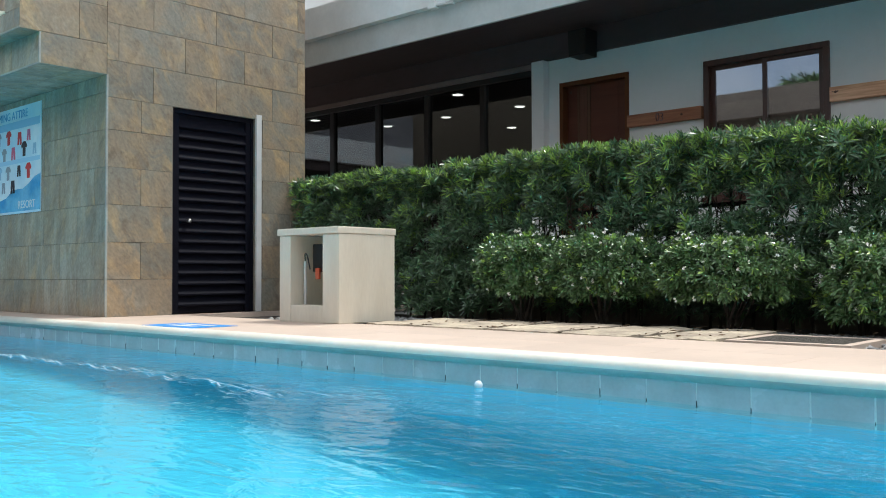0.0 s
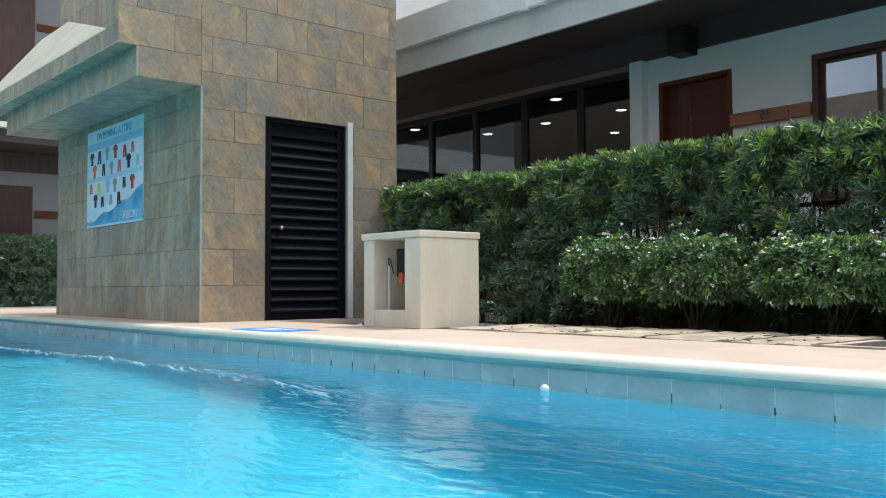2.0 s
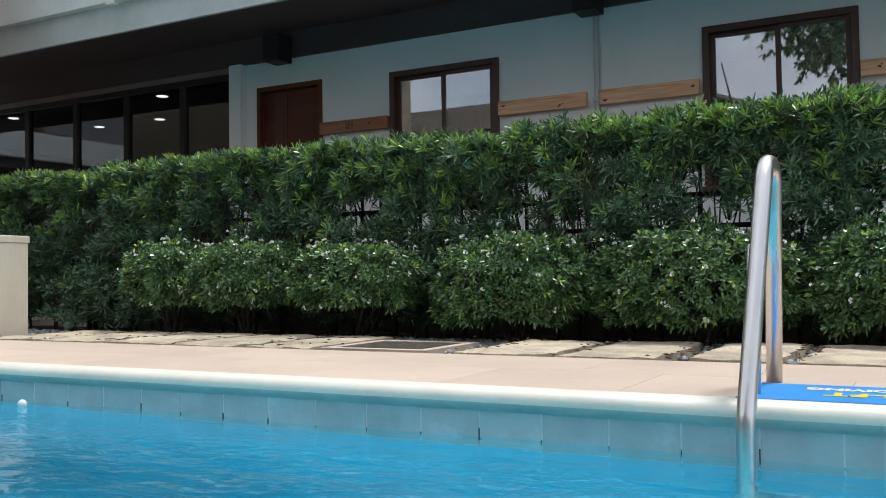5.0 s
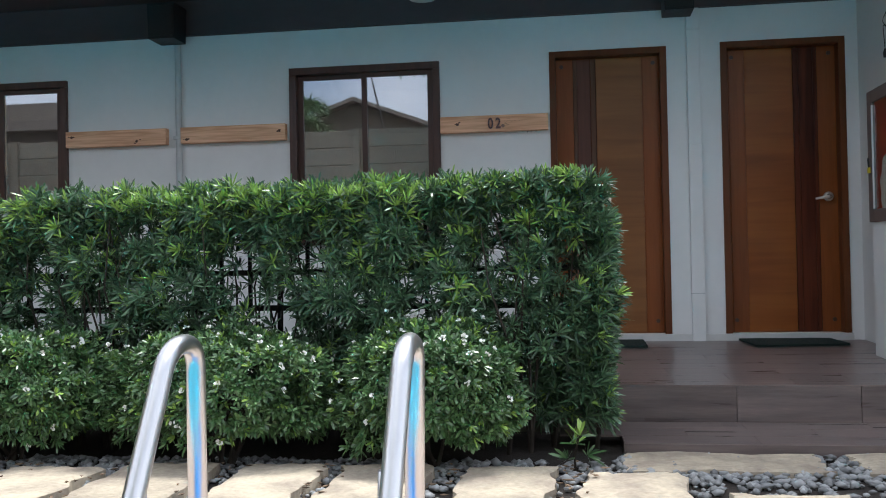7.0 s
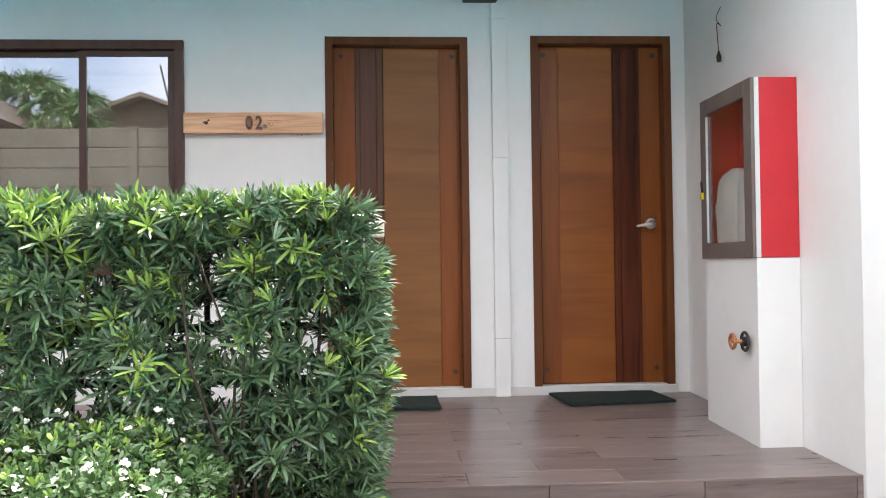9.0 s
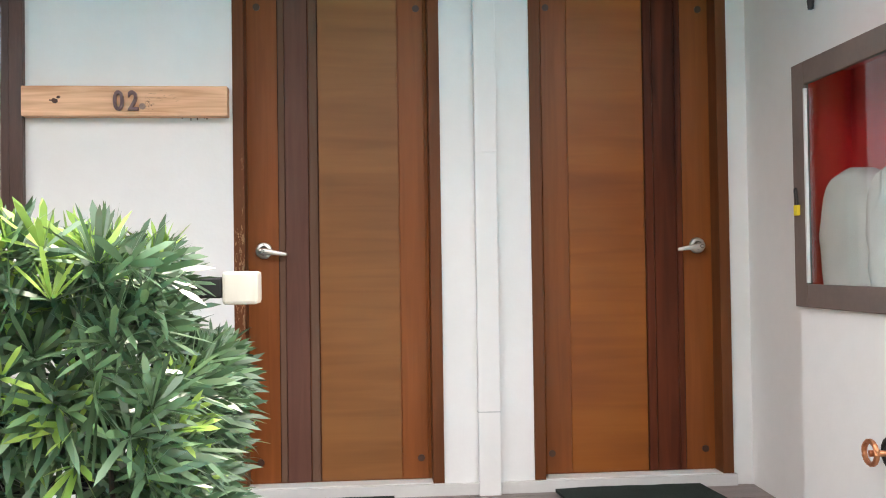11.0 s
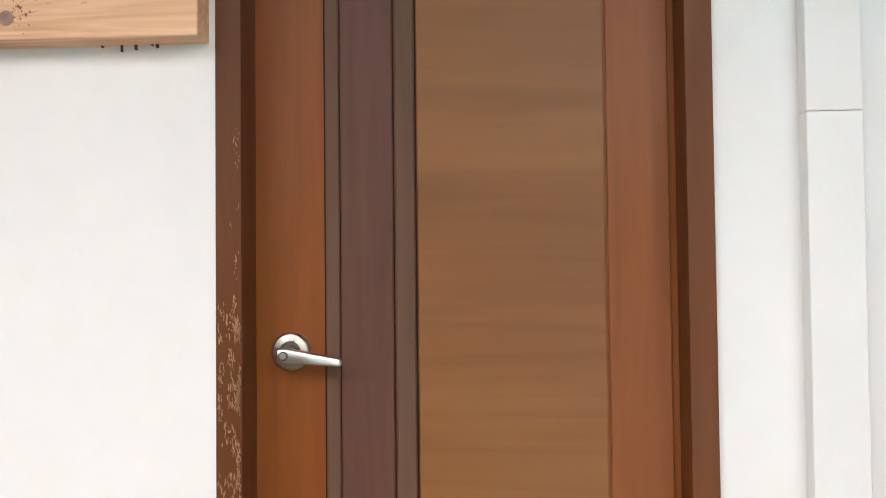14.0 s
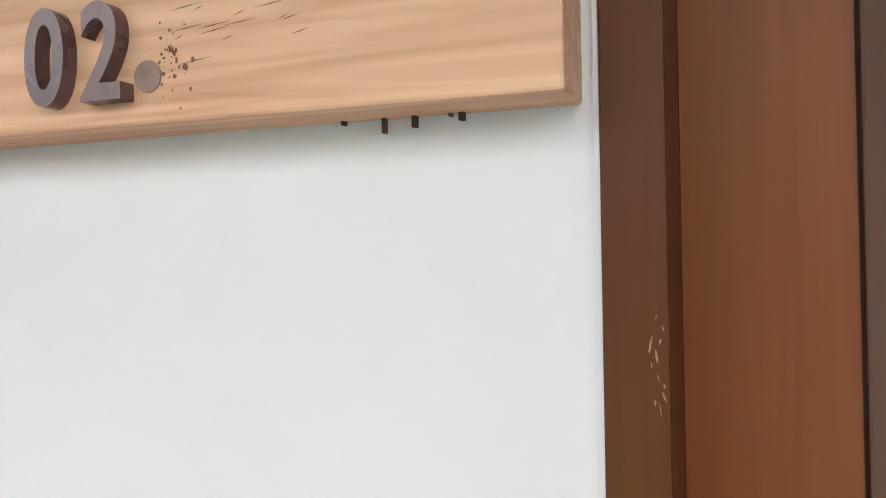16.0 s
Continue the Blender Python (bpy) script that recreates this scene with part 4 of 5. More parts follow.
    for name, x in (("left_rail", -0.27), ("right_rail", 0.287)):
        path = arc([(x - 0.02, 0.17, 0.0), (x, 0.125, 0.668), (x, -0.03, 0.668), (x, -0.42, 0.0), (x, -0.44, -0.05), (x, -0.44, -1.1)], 7, 0.075)
        part("rail", tube(path, 0.0245, 18), M_STEEL, l, smooth=True)
        part("brace", tube([(x - 0.03, -0.15, 0.0), (x - 0.012, -0.165, 0.42)], 0.021, 16), M_STEEL, l, smooth=True)
    for z in (-0.45, -0.75, -1.02):
        part("tread", box(-0.27, 0.27, -0.47, -0.39, z, z + 0.03, 0.008), M_STEEL, l)


def build_mats():
    m = thing("depth_mat", (-1.39, -4.73, 0.004), "blue painted depth sign reading no diving", "sign", "depth signs")
    part("sheet", box(-0.325, 0.325, -0.215, 0.15, -0.0035, -0.0015), M_MATBLUE, m)
    lettering("words", "NO DIVING", Matrix.LocRotScale((0, 0.045, -0.0005), Euler((0, 0, math.pi)), None), 0.066, M_WHITE, m, 0.0005, 0.0034)
    lettering("depth", "4.5-FT", Matrix.LocRotScale((0.02, -0.065, -0.0005), Euler((0, 0, math.pi)), None), 0.1, M_YELLOW, m, 0.0005, 0.005)
    m2 = thing("depth_mat", (-7.18, -4.78, 0.004), "blue painted depth sign beside the tower", "sign", "depth signs")
    part("sheet", box(-0.3, 0.3, -0.17, 0.17, -0.0035, -0.0015), M_MATBLUE, m2)
    part("bar", box(-0.2, 0.2, 0.03, 0.08, -0.001, 0.0), M_WHITE, m2)
    part("bar", box(-0.15, 0.15, -0.08, -0.02, -0.001, 0.0), M_WHITE, m2)


build_ladder()
build_mats()


# ---- planting ----
def leaves(pos, aim, n_leaf, length, width, spread, rng, bend=0.25, young=None):
    """Rosettes of strap leaves as raw arrays: vertices, faces, material index."""
    R = len(pos)
    k = np.arange(n_leaf)
    phi = rng.uniform(0, 2 * np.pi, (R, 1)) + k * 2.399 + rng.normal(0, 0.25, (R, n_leaf))
    el = np.clip(np.linspace(0.15, 1.0, n_leaf)[None, :] * spread + rng.normal(0, 0.12, (R, n_leaf)), 0.05, 1.9)
    up = np.tile(np.array([0.0, 0.0, 1.0]), (R, 1))
    side = np.cross(aim, up)
    bad = np.linalg.norm(side, axis=1) < 0.1
    side[bad] = np.array([1.0, 0, 0])
    side /= np.linalg.norm(side, axis=1, keepdims=True)
    oth = np.cross(side, aim)
    rad = np.cos(phi)[..., None] * side[:, None] + np.sin(phi)[..., None] * oth[:, None]
    d = np.cos(el)[..., None] * aim[:, None] + np.sin(el)[..., None] * rad
    L = length * rng.uniform(0.7, 1.15, (R, n_leaf))[..., None]
    wv = np.cross(d, aim[:, None] + 0.01)
    wv /= np.linalg.norm(wv, axis=2, keepdims=True) + 1e-9
    roll = rng.normal(0, 0.35, (R, n_leaf))[..., None]
    nrm = np.cross(d, wv)
    wv = wv * np.cos(roll) + nrm * np.sin(roll)
    W = width * rng.uniform(0.75, 1.2, (R, n_leaf))[..., None]
    p = pos[:, None]
    drop = np.array([0, 0, -1.0]) * bend * L
    b0 = p + d * 0.006
    m0 = p + d * L * 0.38 + drop * 0.08
    m1 = p + d * L * 0.80 + drop * 0.36
    tip = p + d * L + drop * 0.6
    V = np.stack([b0 - wv * W * 0.22, b0 + wv * W * 0.22, m0 + wv * W * 0.46, m0 - wv * W * 0.46, m1 + wv * W * 0.44, m1 - wv * W * 0.44, tip], axis=2).reshape(-1, 3)
    N = R * n_leaf
    base = np.arange(N) * 7
    quads = np.concatenate([np.stack([base, base + 1, base + 2, base + 3], 1), np.stack([base + 3, base + 2, base + 4, base + 5], 1)])
    tris = np.stack([base + 5, base + 4, base + 6], 1)
    mi = np.zeros(N, int) if young is None else (young[:, None] & (k[None, :] < n_leaf * 0.55)).reshape(-1).astype(int)
    return V, quads, tris, mi


def leaf_mesh(name, V, quads, tris, mi, mats):
    me = bpy.data.meshes.new(name)
    nq, nt = len(quads), len(tris)
    me.vertices.add(len(V))
    me.vertices.foreach_set("co", V.astype(np.float32).ravel())
    me.loops.add(nq * 4 + nt * 3)
    me.loops.foreach_set("vertex_index", np.concatenate([quads.ravel(), tris.ravel()]).astype(np.int32))
    me.polygons.add(nq + nt)
    me.polygons.foreach_set("loop_start", np.concatenate([np.arange(nq) * 4, nq * 4 + np.arange(nt) * 3]).astype(np.int32))
    me.polygons.foreach_set("loop_total", np.concatenate([np.full(nq, 4), np.full(nt, 3)]).astype(np.int32))
    for mm in mats:
        me.materials.append(mm)
    me.polygons.foreach_set("material_index", np.concatenate([mi, mi, mi]).astype(np.int32))
    me.update()
    me.validate()
    return me


def lump(a, b, s):
    return np.array([noise.noise(Vector((x * s, y * s, 7.3))) for x, y in zip(a, b)])


def build_hedge():
    rng = np.random.default_rng(4)
    x0, x1, y0, y1, top = -8.7, -0.56, -2.68, -2.12, 1.22
    hd = thing("hedge", (0, 0, 0), "tall clipped green hedge with strap leaves and bare stems", "hedge")
    P, A, Y = [], [], []

    def put(x, y, z, ax, ay, az, young):
        P.append(np.stack([x, y, z], 1))
        a = np.stack([ax, ay, az], 1) + rng.normal(0, 0.35, (len(x), 3))
        A.append(a / np.linalg.norm(a, axis=1, keepdims=True))
        Y.append(young)

    # top
    n = 3000
    x, y = rng.uniform(x0, x1, n), rng.uniform(y0, y1, n)
    dip = 0.06 * lump(x, y, 1.3) + 0.03 * lump(x, y, 6)
    z = top - 0.03 + dip - np.abs(rng.normal(0, 0.04, n))
    put(x, y, z, 0 * x, 0 * x - 0.25, 0 * x + 1, rng.random(n) < 0.65)
    # pool side in clumps with gaps, thin and open below the crown
    n = 15000
    x = rng.uniform(x0, x1, n)
    z = 0.06 + (top - 0.05) * rng.random(n) ** 0.85
    clump = lump(x, z, 4.3) + 0.6 * lump(x + 40, z, 9.0)
    bar = np.where(z > 0.86, -0.28, np.where(z > 0.50, -0.23, -0.28)) + 0.05 * lump(x, z * 0, 0.9)
    keep = (clump > bar) & (rng.random(n) < np.where(z > 0.84, 0.72, np.where(z > 0.48, 0.60, 0.68)))
    x, z, clump = x[keep], z[keep], clump[keep]
    y = y0 + 0.11 - 0.19 * clump + np.abs(rng.normal(0, 0.08, len(x))) + 0.30 * np.clip(0.62 - z, 0, 1)
    put(x, y, z, 0 * x, 0 * x - 1, 0 * x + 0.6, rng.random(len(x)) < 0.10 + 0.28 * np.clip((z - 0.7) * 3, 0, 1))
    # inside and house side
    n = 3200
    x = rng.uniform(x0, x1, n)
    z = 0.70 + (top - 0.75) * rng.random(n) ** 0.7
    keep = rng.random(n) < np.clip(0.2 + 2.0 * (z - 0.78), 0.1, 1)
    x, z = x[keep], z[keep]
    y = y1 - np.abs(rng.normal(0, 0.2, len(x)))
    put(x, y, z, 0 * x, 0 * x + 0.3, 0 * x + 0.6, rng.random(len(x)) < 0.03)
    # dark filling low down and by the end
    n = 1500
    x = rng.uniform(x0, x1, n)
    z = 0.05 + 0.45 * rng.random(n)
    near_end = rng.random(n) < 0.08
    x = np.where(near_end, rng.uniform(x1 - 0.75, x1 - 0.05, n), x)
    z = np.where(near_end, 0.1 + 0.75 * rng.random(n), z)
    y = rng.uniform(y0 + 0.12, y1 - 0.05, n)
    put(x, y, z, 0 * x, 0 * x - 0.6, 0 * x + 0.6, rng.random(n) < 0.02)
    n = 240
    x, y, z = rng.uniform(-7.4, -6.35, n), rng.uniform(-2.8, -2.3, n), 0.03 + 0.42 * rng.random(n)
    put(x, y, z, 0 * x, 0 * x - 0.7, 0 * x + 0.6, rng.random(n) < 0.02)
    # end beside the steps
    n = 900
    y, z = rng.uniform(y0, y1, n), 0.1 + (top - 0.1) * rng.random(n) ** 0.8
    keep = (lump(y, z, 4.5) > np.where(z > 0.8, -0.3, -0.05))
    y, z = y[keep], z[keep]
    x = x1 + 0.05 * lump(y, z, 3) - np.abs(rng.normal(0, 0.05, len(y)))
    put(x, y, z, 0 * x + 1, 0 * x - 0.3, 0 * x + 0.5, rng.random(len(x)) < 0.10)
    # a sprig that sticks out at the end
    n = 14
    x, y, z = x1 + rng.uniform(-0.05, 0.05, n), -2.6 + rng.normal(0, 0.05, n), 0.72 + rng.normal(0, 0.06, n)
    put(x, y, z, 0 * x + 0.6, 0 * x - 0.3, 0 * x + 0.7, rng.random(n) < 0.4)
    P, A, Y = np.concatenate(P), np.concatenate(A), np.concatenate(Y)
    # the rail's end cap stands clear of the leaves
    free = (P[:, 0] > -0.63) & (P[:, 2] > 1.06) & (P[:, 1] > -2.62)
    P, A, Y = P[~free], A[~free], Y[~free]
    V, q, t, mi = leaves(P, A, 15, 0.080, 0.0096, 1.45, rng, 0.2, Y)
    ob = new("foliage", leaf_mesh("foliage", V, q, t, mi, [M_LEAF, M_YOUNG]))
    ob.parent = hd
    ob["kind"] = "stuff"
    # stems
    r = random.Random(8)
    bm = bmesh.new()
    for i in range(60):
        sx, sy = x0 + (x1 - x0 - 0.05) * (i + r.random()) / 60, r.uniform(y0 + 0.15, y1 - 0.1)
        for b in range(3):
            pts = [Vector((sx, sy, -0.05)), Vector((sx + r.uniform(-.05, .05), sy + r.uniform(-.04, .04), 0.35)),
                   Vector((min(sx + r.uniform(-.12, .12), x1 - 0.08), sy + r.uniform(-.14, .1), 0.75)), Vector((min(sx + r.uniform(-.18, .18), x1 - 0.10), sy + r.uniform(-.2, .16), r.uniform(0.95, 1.16)))]
            t = tube(pts, [0.010, 0.007, 0.0045, 0.0025], 5, False)
            me = bpy.data.meshes.new("tmp")
            t.to_mesh(me)
            t.free()
            bm.from_mesh(me)
            bpy.data.meshes.remove(me)
    ob = part("stem_tangle", bm, M_STEM, hd)
    ob["kind"] = "stuff"


def build_shrub(cx, cy, rx, ry, h, seed, low, n=1900):
    """A low rounded flowering shrub."""
    rng = np.random.default_rng(seed)
    s = thing("shrub", (cx, cy, -0.045), "low rounded green shrub dotted with small white flowers", "shrub", "flowering shrubs along the hedge")
    u = rng.uniform(0, 2 * np.pi, n)
    c = rng.uniform(-0.72, 1, n)
    sn = np.sqrt(1 - c * c)
    nrm = np.stack([sn * np.cos(u), sn * np.sin(u), c], 1)
    wob = 1 + 0.30 * np.array([noise.noise(Vector(v * 2.2 + np.array([seed, 0, 0]))) for v in nrm]) + 0.15 * np.array([noise.noise(Vector(v * 5 + np.array([0, seed, 0]))) for v in nrm])
    depth = 1 - np.abs(rng.normal(0, 0.13, n))
    zc, rz = (h * 0.55, h * 0.44) if low else (h * 0.64, h * 0.35)
    box_n = np.sign(nrm) * np.abs(nrm) ** 0.9
    pos = box_n * (wob * depth)[:, None] * np.array([rx, ry, rz]) + np.array([0, 0, zc])
    aim = nrm * np.array([1, 1, 1]) + np.array([0, -0.15, 0.45]) + rng.normal(0, 0.3, (n, 3))
    aim /= np.linalg.norm(aim, axis=1, keepdims=True)
    V, q, t, mi = leaves(pos, aim, 9, 0.044, 0.0112, 1.4, rng, 0.28, rng.random(n) < 0.10 + 0.15 * (nrm[:, 2] > 0.5))
    ob = new("foliage", leaf_mesh("foliage", V, q, t, mi, [M_SHRUB, M_YOUNG]))
    ob.parent = s
    ob["kind"] = "stuff"
    # flowers: five petals each
    topm = (nrm[:, 2] > 0.45) & (depth > 0.93)
    idx = np.flatnonzero(topm)
    idx = rng.choice(idx, min(len(idx), 28), replace=False)
    low = rng.choice(np.flatnonzero((nrm[:, 1] < -0.4) & (nrm[:, 2] < 0.3)), 9, replace=False)
    idx = np.concatenate([idx, low])
    V, q, t, mi = leaves(pos[idx] + aim[idx] * 0.052, aim[idx], 5, 0.019, 0.016, 1.3, rng, 0.0)
    me = leaf_mesh("blossom", V, q, t, mi, [M_PETAL])
    fl = new("blossom", me)
    fl.parent = s
    fl["kind"] = "stuff"
    fl["label"] = "small white five-petalled flowers"
    r = random.Random(seed)
    bm = bmesh.new()
    for b in range(7):
        pts = [Vector((r.uniform(-.04, .04), r.uniform(-.03, .03), 0)), Vector((r.uniform(-.3, .3) * rx, r.uniform(-.3, .3) * ry, h * 0.35)), Vector((r.uniform(-.7, .7) * rx, r.uniform(-.6, .6) * ry, h * 0.75))]
        t = tube(pts, [0.012, 0.008, 0.004], 5, False)
        me = bpy.data.meshes.new("tmp")
        t.to_mesh(me)
        t.free()
        bm.from_mesh(me)
        bpy.data.meshes.remove(me)
    part("branchwork", bm, M_STEM, s)


build_hedge()
for i, (cx, rx, h) in enumerate(((-5.88, 0.36, 0.66), (-5.20, 0.44, 0.64), (-4.32, 0.48, 0.60), (-3.29, 0.50, 0.62), (-2.27, 0.56, 0.61), (-1.33, 0.42, 0.63))):
    build_shrub(cx, -2.87, rx - 0.03, 0.29, h, 11 + i, i > 2)


def build_railing():
    r = thing("railing", (0, -2.06, 0), "black iron porch railing behind the hedge", "railing")
    for z in (0.61, 0.80):
        part("rail", box(-7.6, -0.60, -0.012, 0.012, z, z + 0.03), M_IRON, r)
    part("handrail", box(-7.6, -0.575, -0.025, 0.025, 1.147, 1.185, 0.004), M_IRON, r)
    part("end_cap", box(-0.574, -0.51, -0.032, 0.032, 1.135, 1.195, 0.006), M_PLASTER, r, "pale square end cap")
    x = -7.55
    first = None
    while x < -0.6:
        if first is None:
            first = part("baluster", box(-0.009, 0.009, -0.009, 0.009, 0.16, 1.146), M_IRON, r)
            first.location = (x, 0, 0)
        else:
            o = new("baluster", first.data)
            o.parent = r
            o.location = (x, 0, 0)
        x += 0.16


build_railing()


def build_weed():
    w = thing("weed", (-0.72, -2.87, -0.045), "small green weed sprouting at the hedge foot", "plant")
    rng = np.random.default_rng(31)
    pos = np.array([(0, 0, 0.12), (-0.03, -0.02, 0.06), (0.05, 0.01, 0.07), (0.02, -0.03, 0.16)])
    aim = np.array([(0, -0.2, 1), (-0.6, -0.3, 0.7), (0.7, -0.2, 0.6), (0.1, -0.3, 1.0)])
    aim /= np.linalg.norm(aim, axis=1, keepdims=True)
    V, q, t, mi = leaves(pos, aim, 10, 0.085, 0.014, 1.4, rng, 0.3, np.array([True, False, False, True]))
    c = new("leaf_tuft", leaf_mesh("leaf_tuft", V, q, t, mi, [M_SHRUB, M_YOUNG]))
    c.parent = w
    part("stalk", tube([(0, 0, 0), (0.0, 0.0, 0.08), (0.02, -0.03, 0.16)], [0.006, 0.005, 0.003], 6), M_STEM, w)


build_weed()
buoy = thing("pool_float", (-4.42, -5.13, WATER_Z + 0.01), "small white float on the pool water", "float")
part("ball", tube([(0, 0, -0.02), (0, 0, -0.012), (0, 0, 0.004), (0, 0, 0.016), (0, 0, 0.02)], [0.005, 0.015, 0.019, 0.012, 0.003], 16), M_WHITE, buoy, smooth=True)

# ---- loose stones ----
def build_slabs():
    rng = random.Random(12)
    spans = [(-3.12, -2.70), (-2.62, -2.22), (-2.10, -1.76), (-1.68, -1.32), (-1.17, -0.80), (-0.69, -0.30), (-0.18, 0.22), (0.36, 0.78), (0.92, 1.32),
             (-4.32, -3.95), (-4.84, -4.40), (-5.38, -4.92), (-5.92, -5.46), (-6.42, -6.0)]
    for a, b in spans:
        slab(a, b, -3.91, -3.38 if a > -0.2 else (-3.06 if a > -0.7 else (-3.0 if a > -2.9 else -3.10)), rng, 0.012)
    slab(-0.5, 0.30, -2.93, -2.60, rng, -0.01)
    slab(0.44, 1.10, -2.96, -2.58, rng, -0.01)


def slab(a, b, y0, y1, rng, top):
    s_ = thing("stepping_stone", ((a + b) / 2, (y0 + y1) / 2, top - 0.055), "rough yellow sandstone stepping slab in gravel", "paving stone", "stepping stones beside the deck")
    w, d = (b - a) / 2, (y1 - y0) / 2
    bm = bmesh.new()
    nx, ny = 10, 18
    seed = rng.uniform(0, 50)
    top = []
    for i in range(nx + 1):
        col = []
        for j in range(ny + 1):
            u, v = -1 + 2 * i / nx, -1 + 2 * j / ny
            x = u * w + 0.045 * noise.noise(Vector((u * 1.3, v * 3.0, seed))) + 0.030 * noise.noise(Vector((u * 4, v * 9, seed)))
            y = v * d + 0.04 * noise.noise(Vector((v * 1.3, u * 3.0, seed + 9))) + 0.022 * noise.noise(Vector((v * 4, u * 9, seed + 5)))
            rim = max(abs(u), abs(v))
            z = 0.055 + 0.009 * noise.noise(Vector((x * 6, y * 6, seed))) + 0.005 * noise.noise(Vector((x * 22, y * 22, seed))) - (0.007 if rim > 0.99 else 0)
            col.append(bm.verts.new((x, y, z)))
        top.append(col)
    for i in range(nx):
        for j in range(ny):
            bm.faces.new((top[i][j], top[i + 1][j], top[i + 1][j + 1], top[i][j + 1]))
    ring = [top[i][0] for i in range(nx)] + [top[nx][j] for j in range(ny)] + [top[i][ny] for i in range(nx, 0, -1)] + [top[0][j] for j in range(ny, 0, -1)]
    low = [bm.verts.new((q.co.x * 1.01, q.co.y * 1.01, 0)) for q in ring]
    for i in range(len(ring)):
        j = (i + 1) % len(ring)
        bm.faces.new((low[i], low[j], ring[j], ring[i]))
    part("slab", bm, M_SLAB, s_)


def build_gravel():
    rng = np.random.default_rng(9)
    n = 9000
    x = rng.uniform(-8.0, 1.9, n)
    y = rng.uniform(-3.92, -2.56, n)
    back = rng.random(n) < 0.45
    y[back] = rng.uniform(-3.12, -2.6, back.sum())
    keep = ~((x < -0.55) & (y > -2.75))
    x, y = x[keep], y[keep]
    n = len(x)
    size = rng.uniform(0.010, 0.026, n)
    ico = np.array([(0, 0, 1), (0.9, 0, 0.3), (0.28, 0.85, 0.35), (-0.72, 0.53, 0.3), (-0.72, -0.53, 0.35), (0.28, -0.85, 0.3), (0.5, 0.5, -0.5), (-0.6, 0.1, -0.5), (0.2, -0.6, -0.5)])
    F = np.array([(0, 1, 2), (0, 2, 3), (0, 3, 4), (0, 4, 5), (0, 5, 1), (1, 6, 2), (2, 6, 7), (2, 7, 3), (3, 7, 4), (4, 7, 8), (4, 8, 5), (5, 8, 1), (1, 8, 6)])
    a = rng.uniform(0, 6.28, n)
    sc = np.stack([size * rng.uniform(0.8, 1.7, n), size * rng.uniform(0.7, 1.2, n), size * rng.uniform(0.5, 0.9, n)], 1)
    loc = ico[None] * (1 + rng.normal(0, 0.12, (n, 9, 1))) * sc[:, None]
    ca, sa = np.cos(a)[:, None], np.sin(a)[:, None]
    V = np.stack([loc[..., 0] * ca - loc[..., 1] * sa + x[:, None], loc[..., 0] * sa + loc[..., 1] * ca + y[:, None], loc[..., 2] - 0.04 + (size * 0.45)[:, None]], 2).reshape(-1, 3)
    faces = (F[None] + (np.arange(n) * 9)[:, None, None]).reshape(-1, 3)
    me = bpy.data.meshes.new("gravel")
    me.from_pydata(V.tolist(), [], faces.tolist())
    me.materials.append(M_PEBBLE)
    me.polygons.foreach_set("use_smooth", np.ones(len(faces), bool))
    tagged(new("gravel", me), "loose rounded grey gravel between the slabs", "gravel", kind="stuff")


def build_litter():
    """Dry leaf flakes caught between the slabs."""
    rng = np.random.default_rng(17)
    n = 380
    gaps = np.array([-5.96, -5.42, -4.88, -4.36, -4.10, -3.05, -2.66, -2.16, -1.72, -1.24, -0.74])
    row = rng.random(n) < 0.8
    x = np.where(row, rng.choice(gaps, n) + rng.normal(0, 0.05, n), rng.uniform(-6.9, -0.6, n))
    y = np.where(row, rng.uniform(-3.9, -3.0, n), rng.normal(-3.04, 0.06, n))
    a, ln, wd = rng.uniform(0, 6.28, n), rng.uniform(0.008, 0.026, n), rng.uniform(0.004, 0.010, n)
    z = rng.uniform(-0.008, 0.018, n)
    V, F = [], []
    for i in range(n):
        c, sn = math.cos(a[i]), math.sin(a[i])
        k = len(V)
        for u, v, h in ((-1, 0, 0.004), (0, -1, 0.007), (0, 0, 0.0), (0, 1, 0.007), (1, 0, 0.005)):
            V.append((x[i] + u * ln[i] * c - v * wd[i] * sn, y[i] + u * ln[i] * sn + v * wd[i] * c, z[i] + h))
        F += [(k, k + 1, k + 2), (k, k + 2, k + 3), (k + 1, k + 4, k + 2), (k + 2, k + 4, k + 3)]
    me = bpy.data.meshes.new("leaf_litter")
    me.from_pydata(V, [], F)
    me.materials.append(M_LITTER)
    tagged(new("leaf_litter", me), "dry brown leaf flakes between the slabs", "leaf litter", kind="stuff")


def build_grate():
    g = thing("drain_grate", (-3.62, -3.53, 0.0), "grey slotted drain grate in a pale frame", "drain")
    for a in (-0.30, 0.25):
        part("frame", box(a, a + 0.05, -0.30, 0.27, -0.05, 0.003, 0.002), M_DECK, g)
    for a in (-0.30, 0.22):
        part("frame", box(-0.25, 0.25, a, a + 0.05, -0.05, 0.003, 0.002), M_DECK, g)
    first = None
    for i in range(16):
        y = -0.235 + i * 0.0295
        if first is None:
            first = part("bar", box(-0.25, 0.25, -0.009, 0.009, -0.03, 0.0), M_GRATE, g)
            first.location = (0, y, 0)
        else:
            o = new("bar", first.data)
            o.parent = g
            o.location = (0, y, 0)
    part("pan", box(-0.25, 0.25, -0.25, 0.22, -0.06, -0.04), M_GRATE, g)


build_slabs()
build_gravel()
build_litter()
build_grate()


# ---- porch fittings ----
def plank(x0, x1, z0, z1, knots, label, number="", board=W_PINE):
    p = thing("wall_plank", (x0, 0, z0), label, "plank", "wooden planks along the facade")
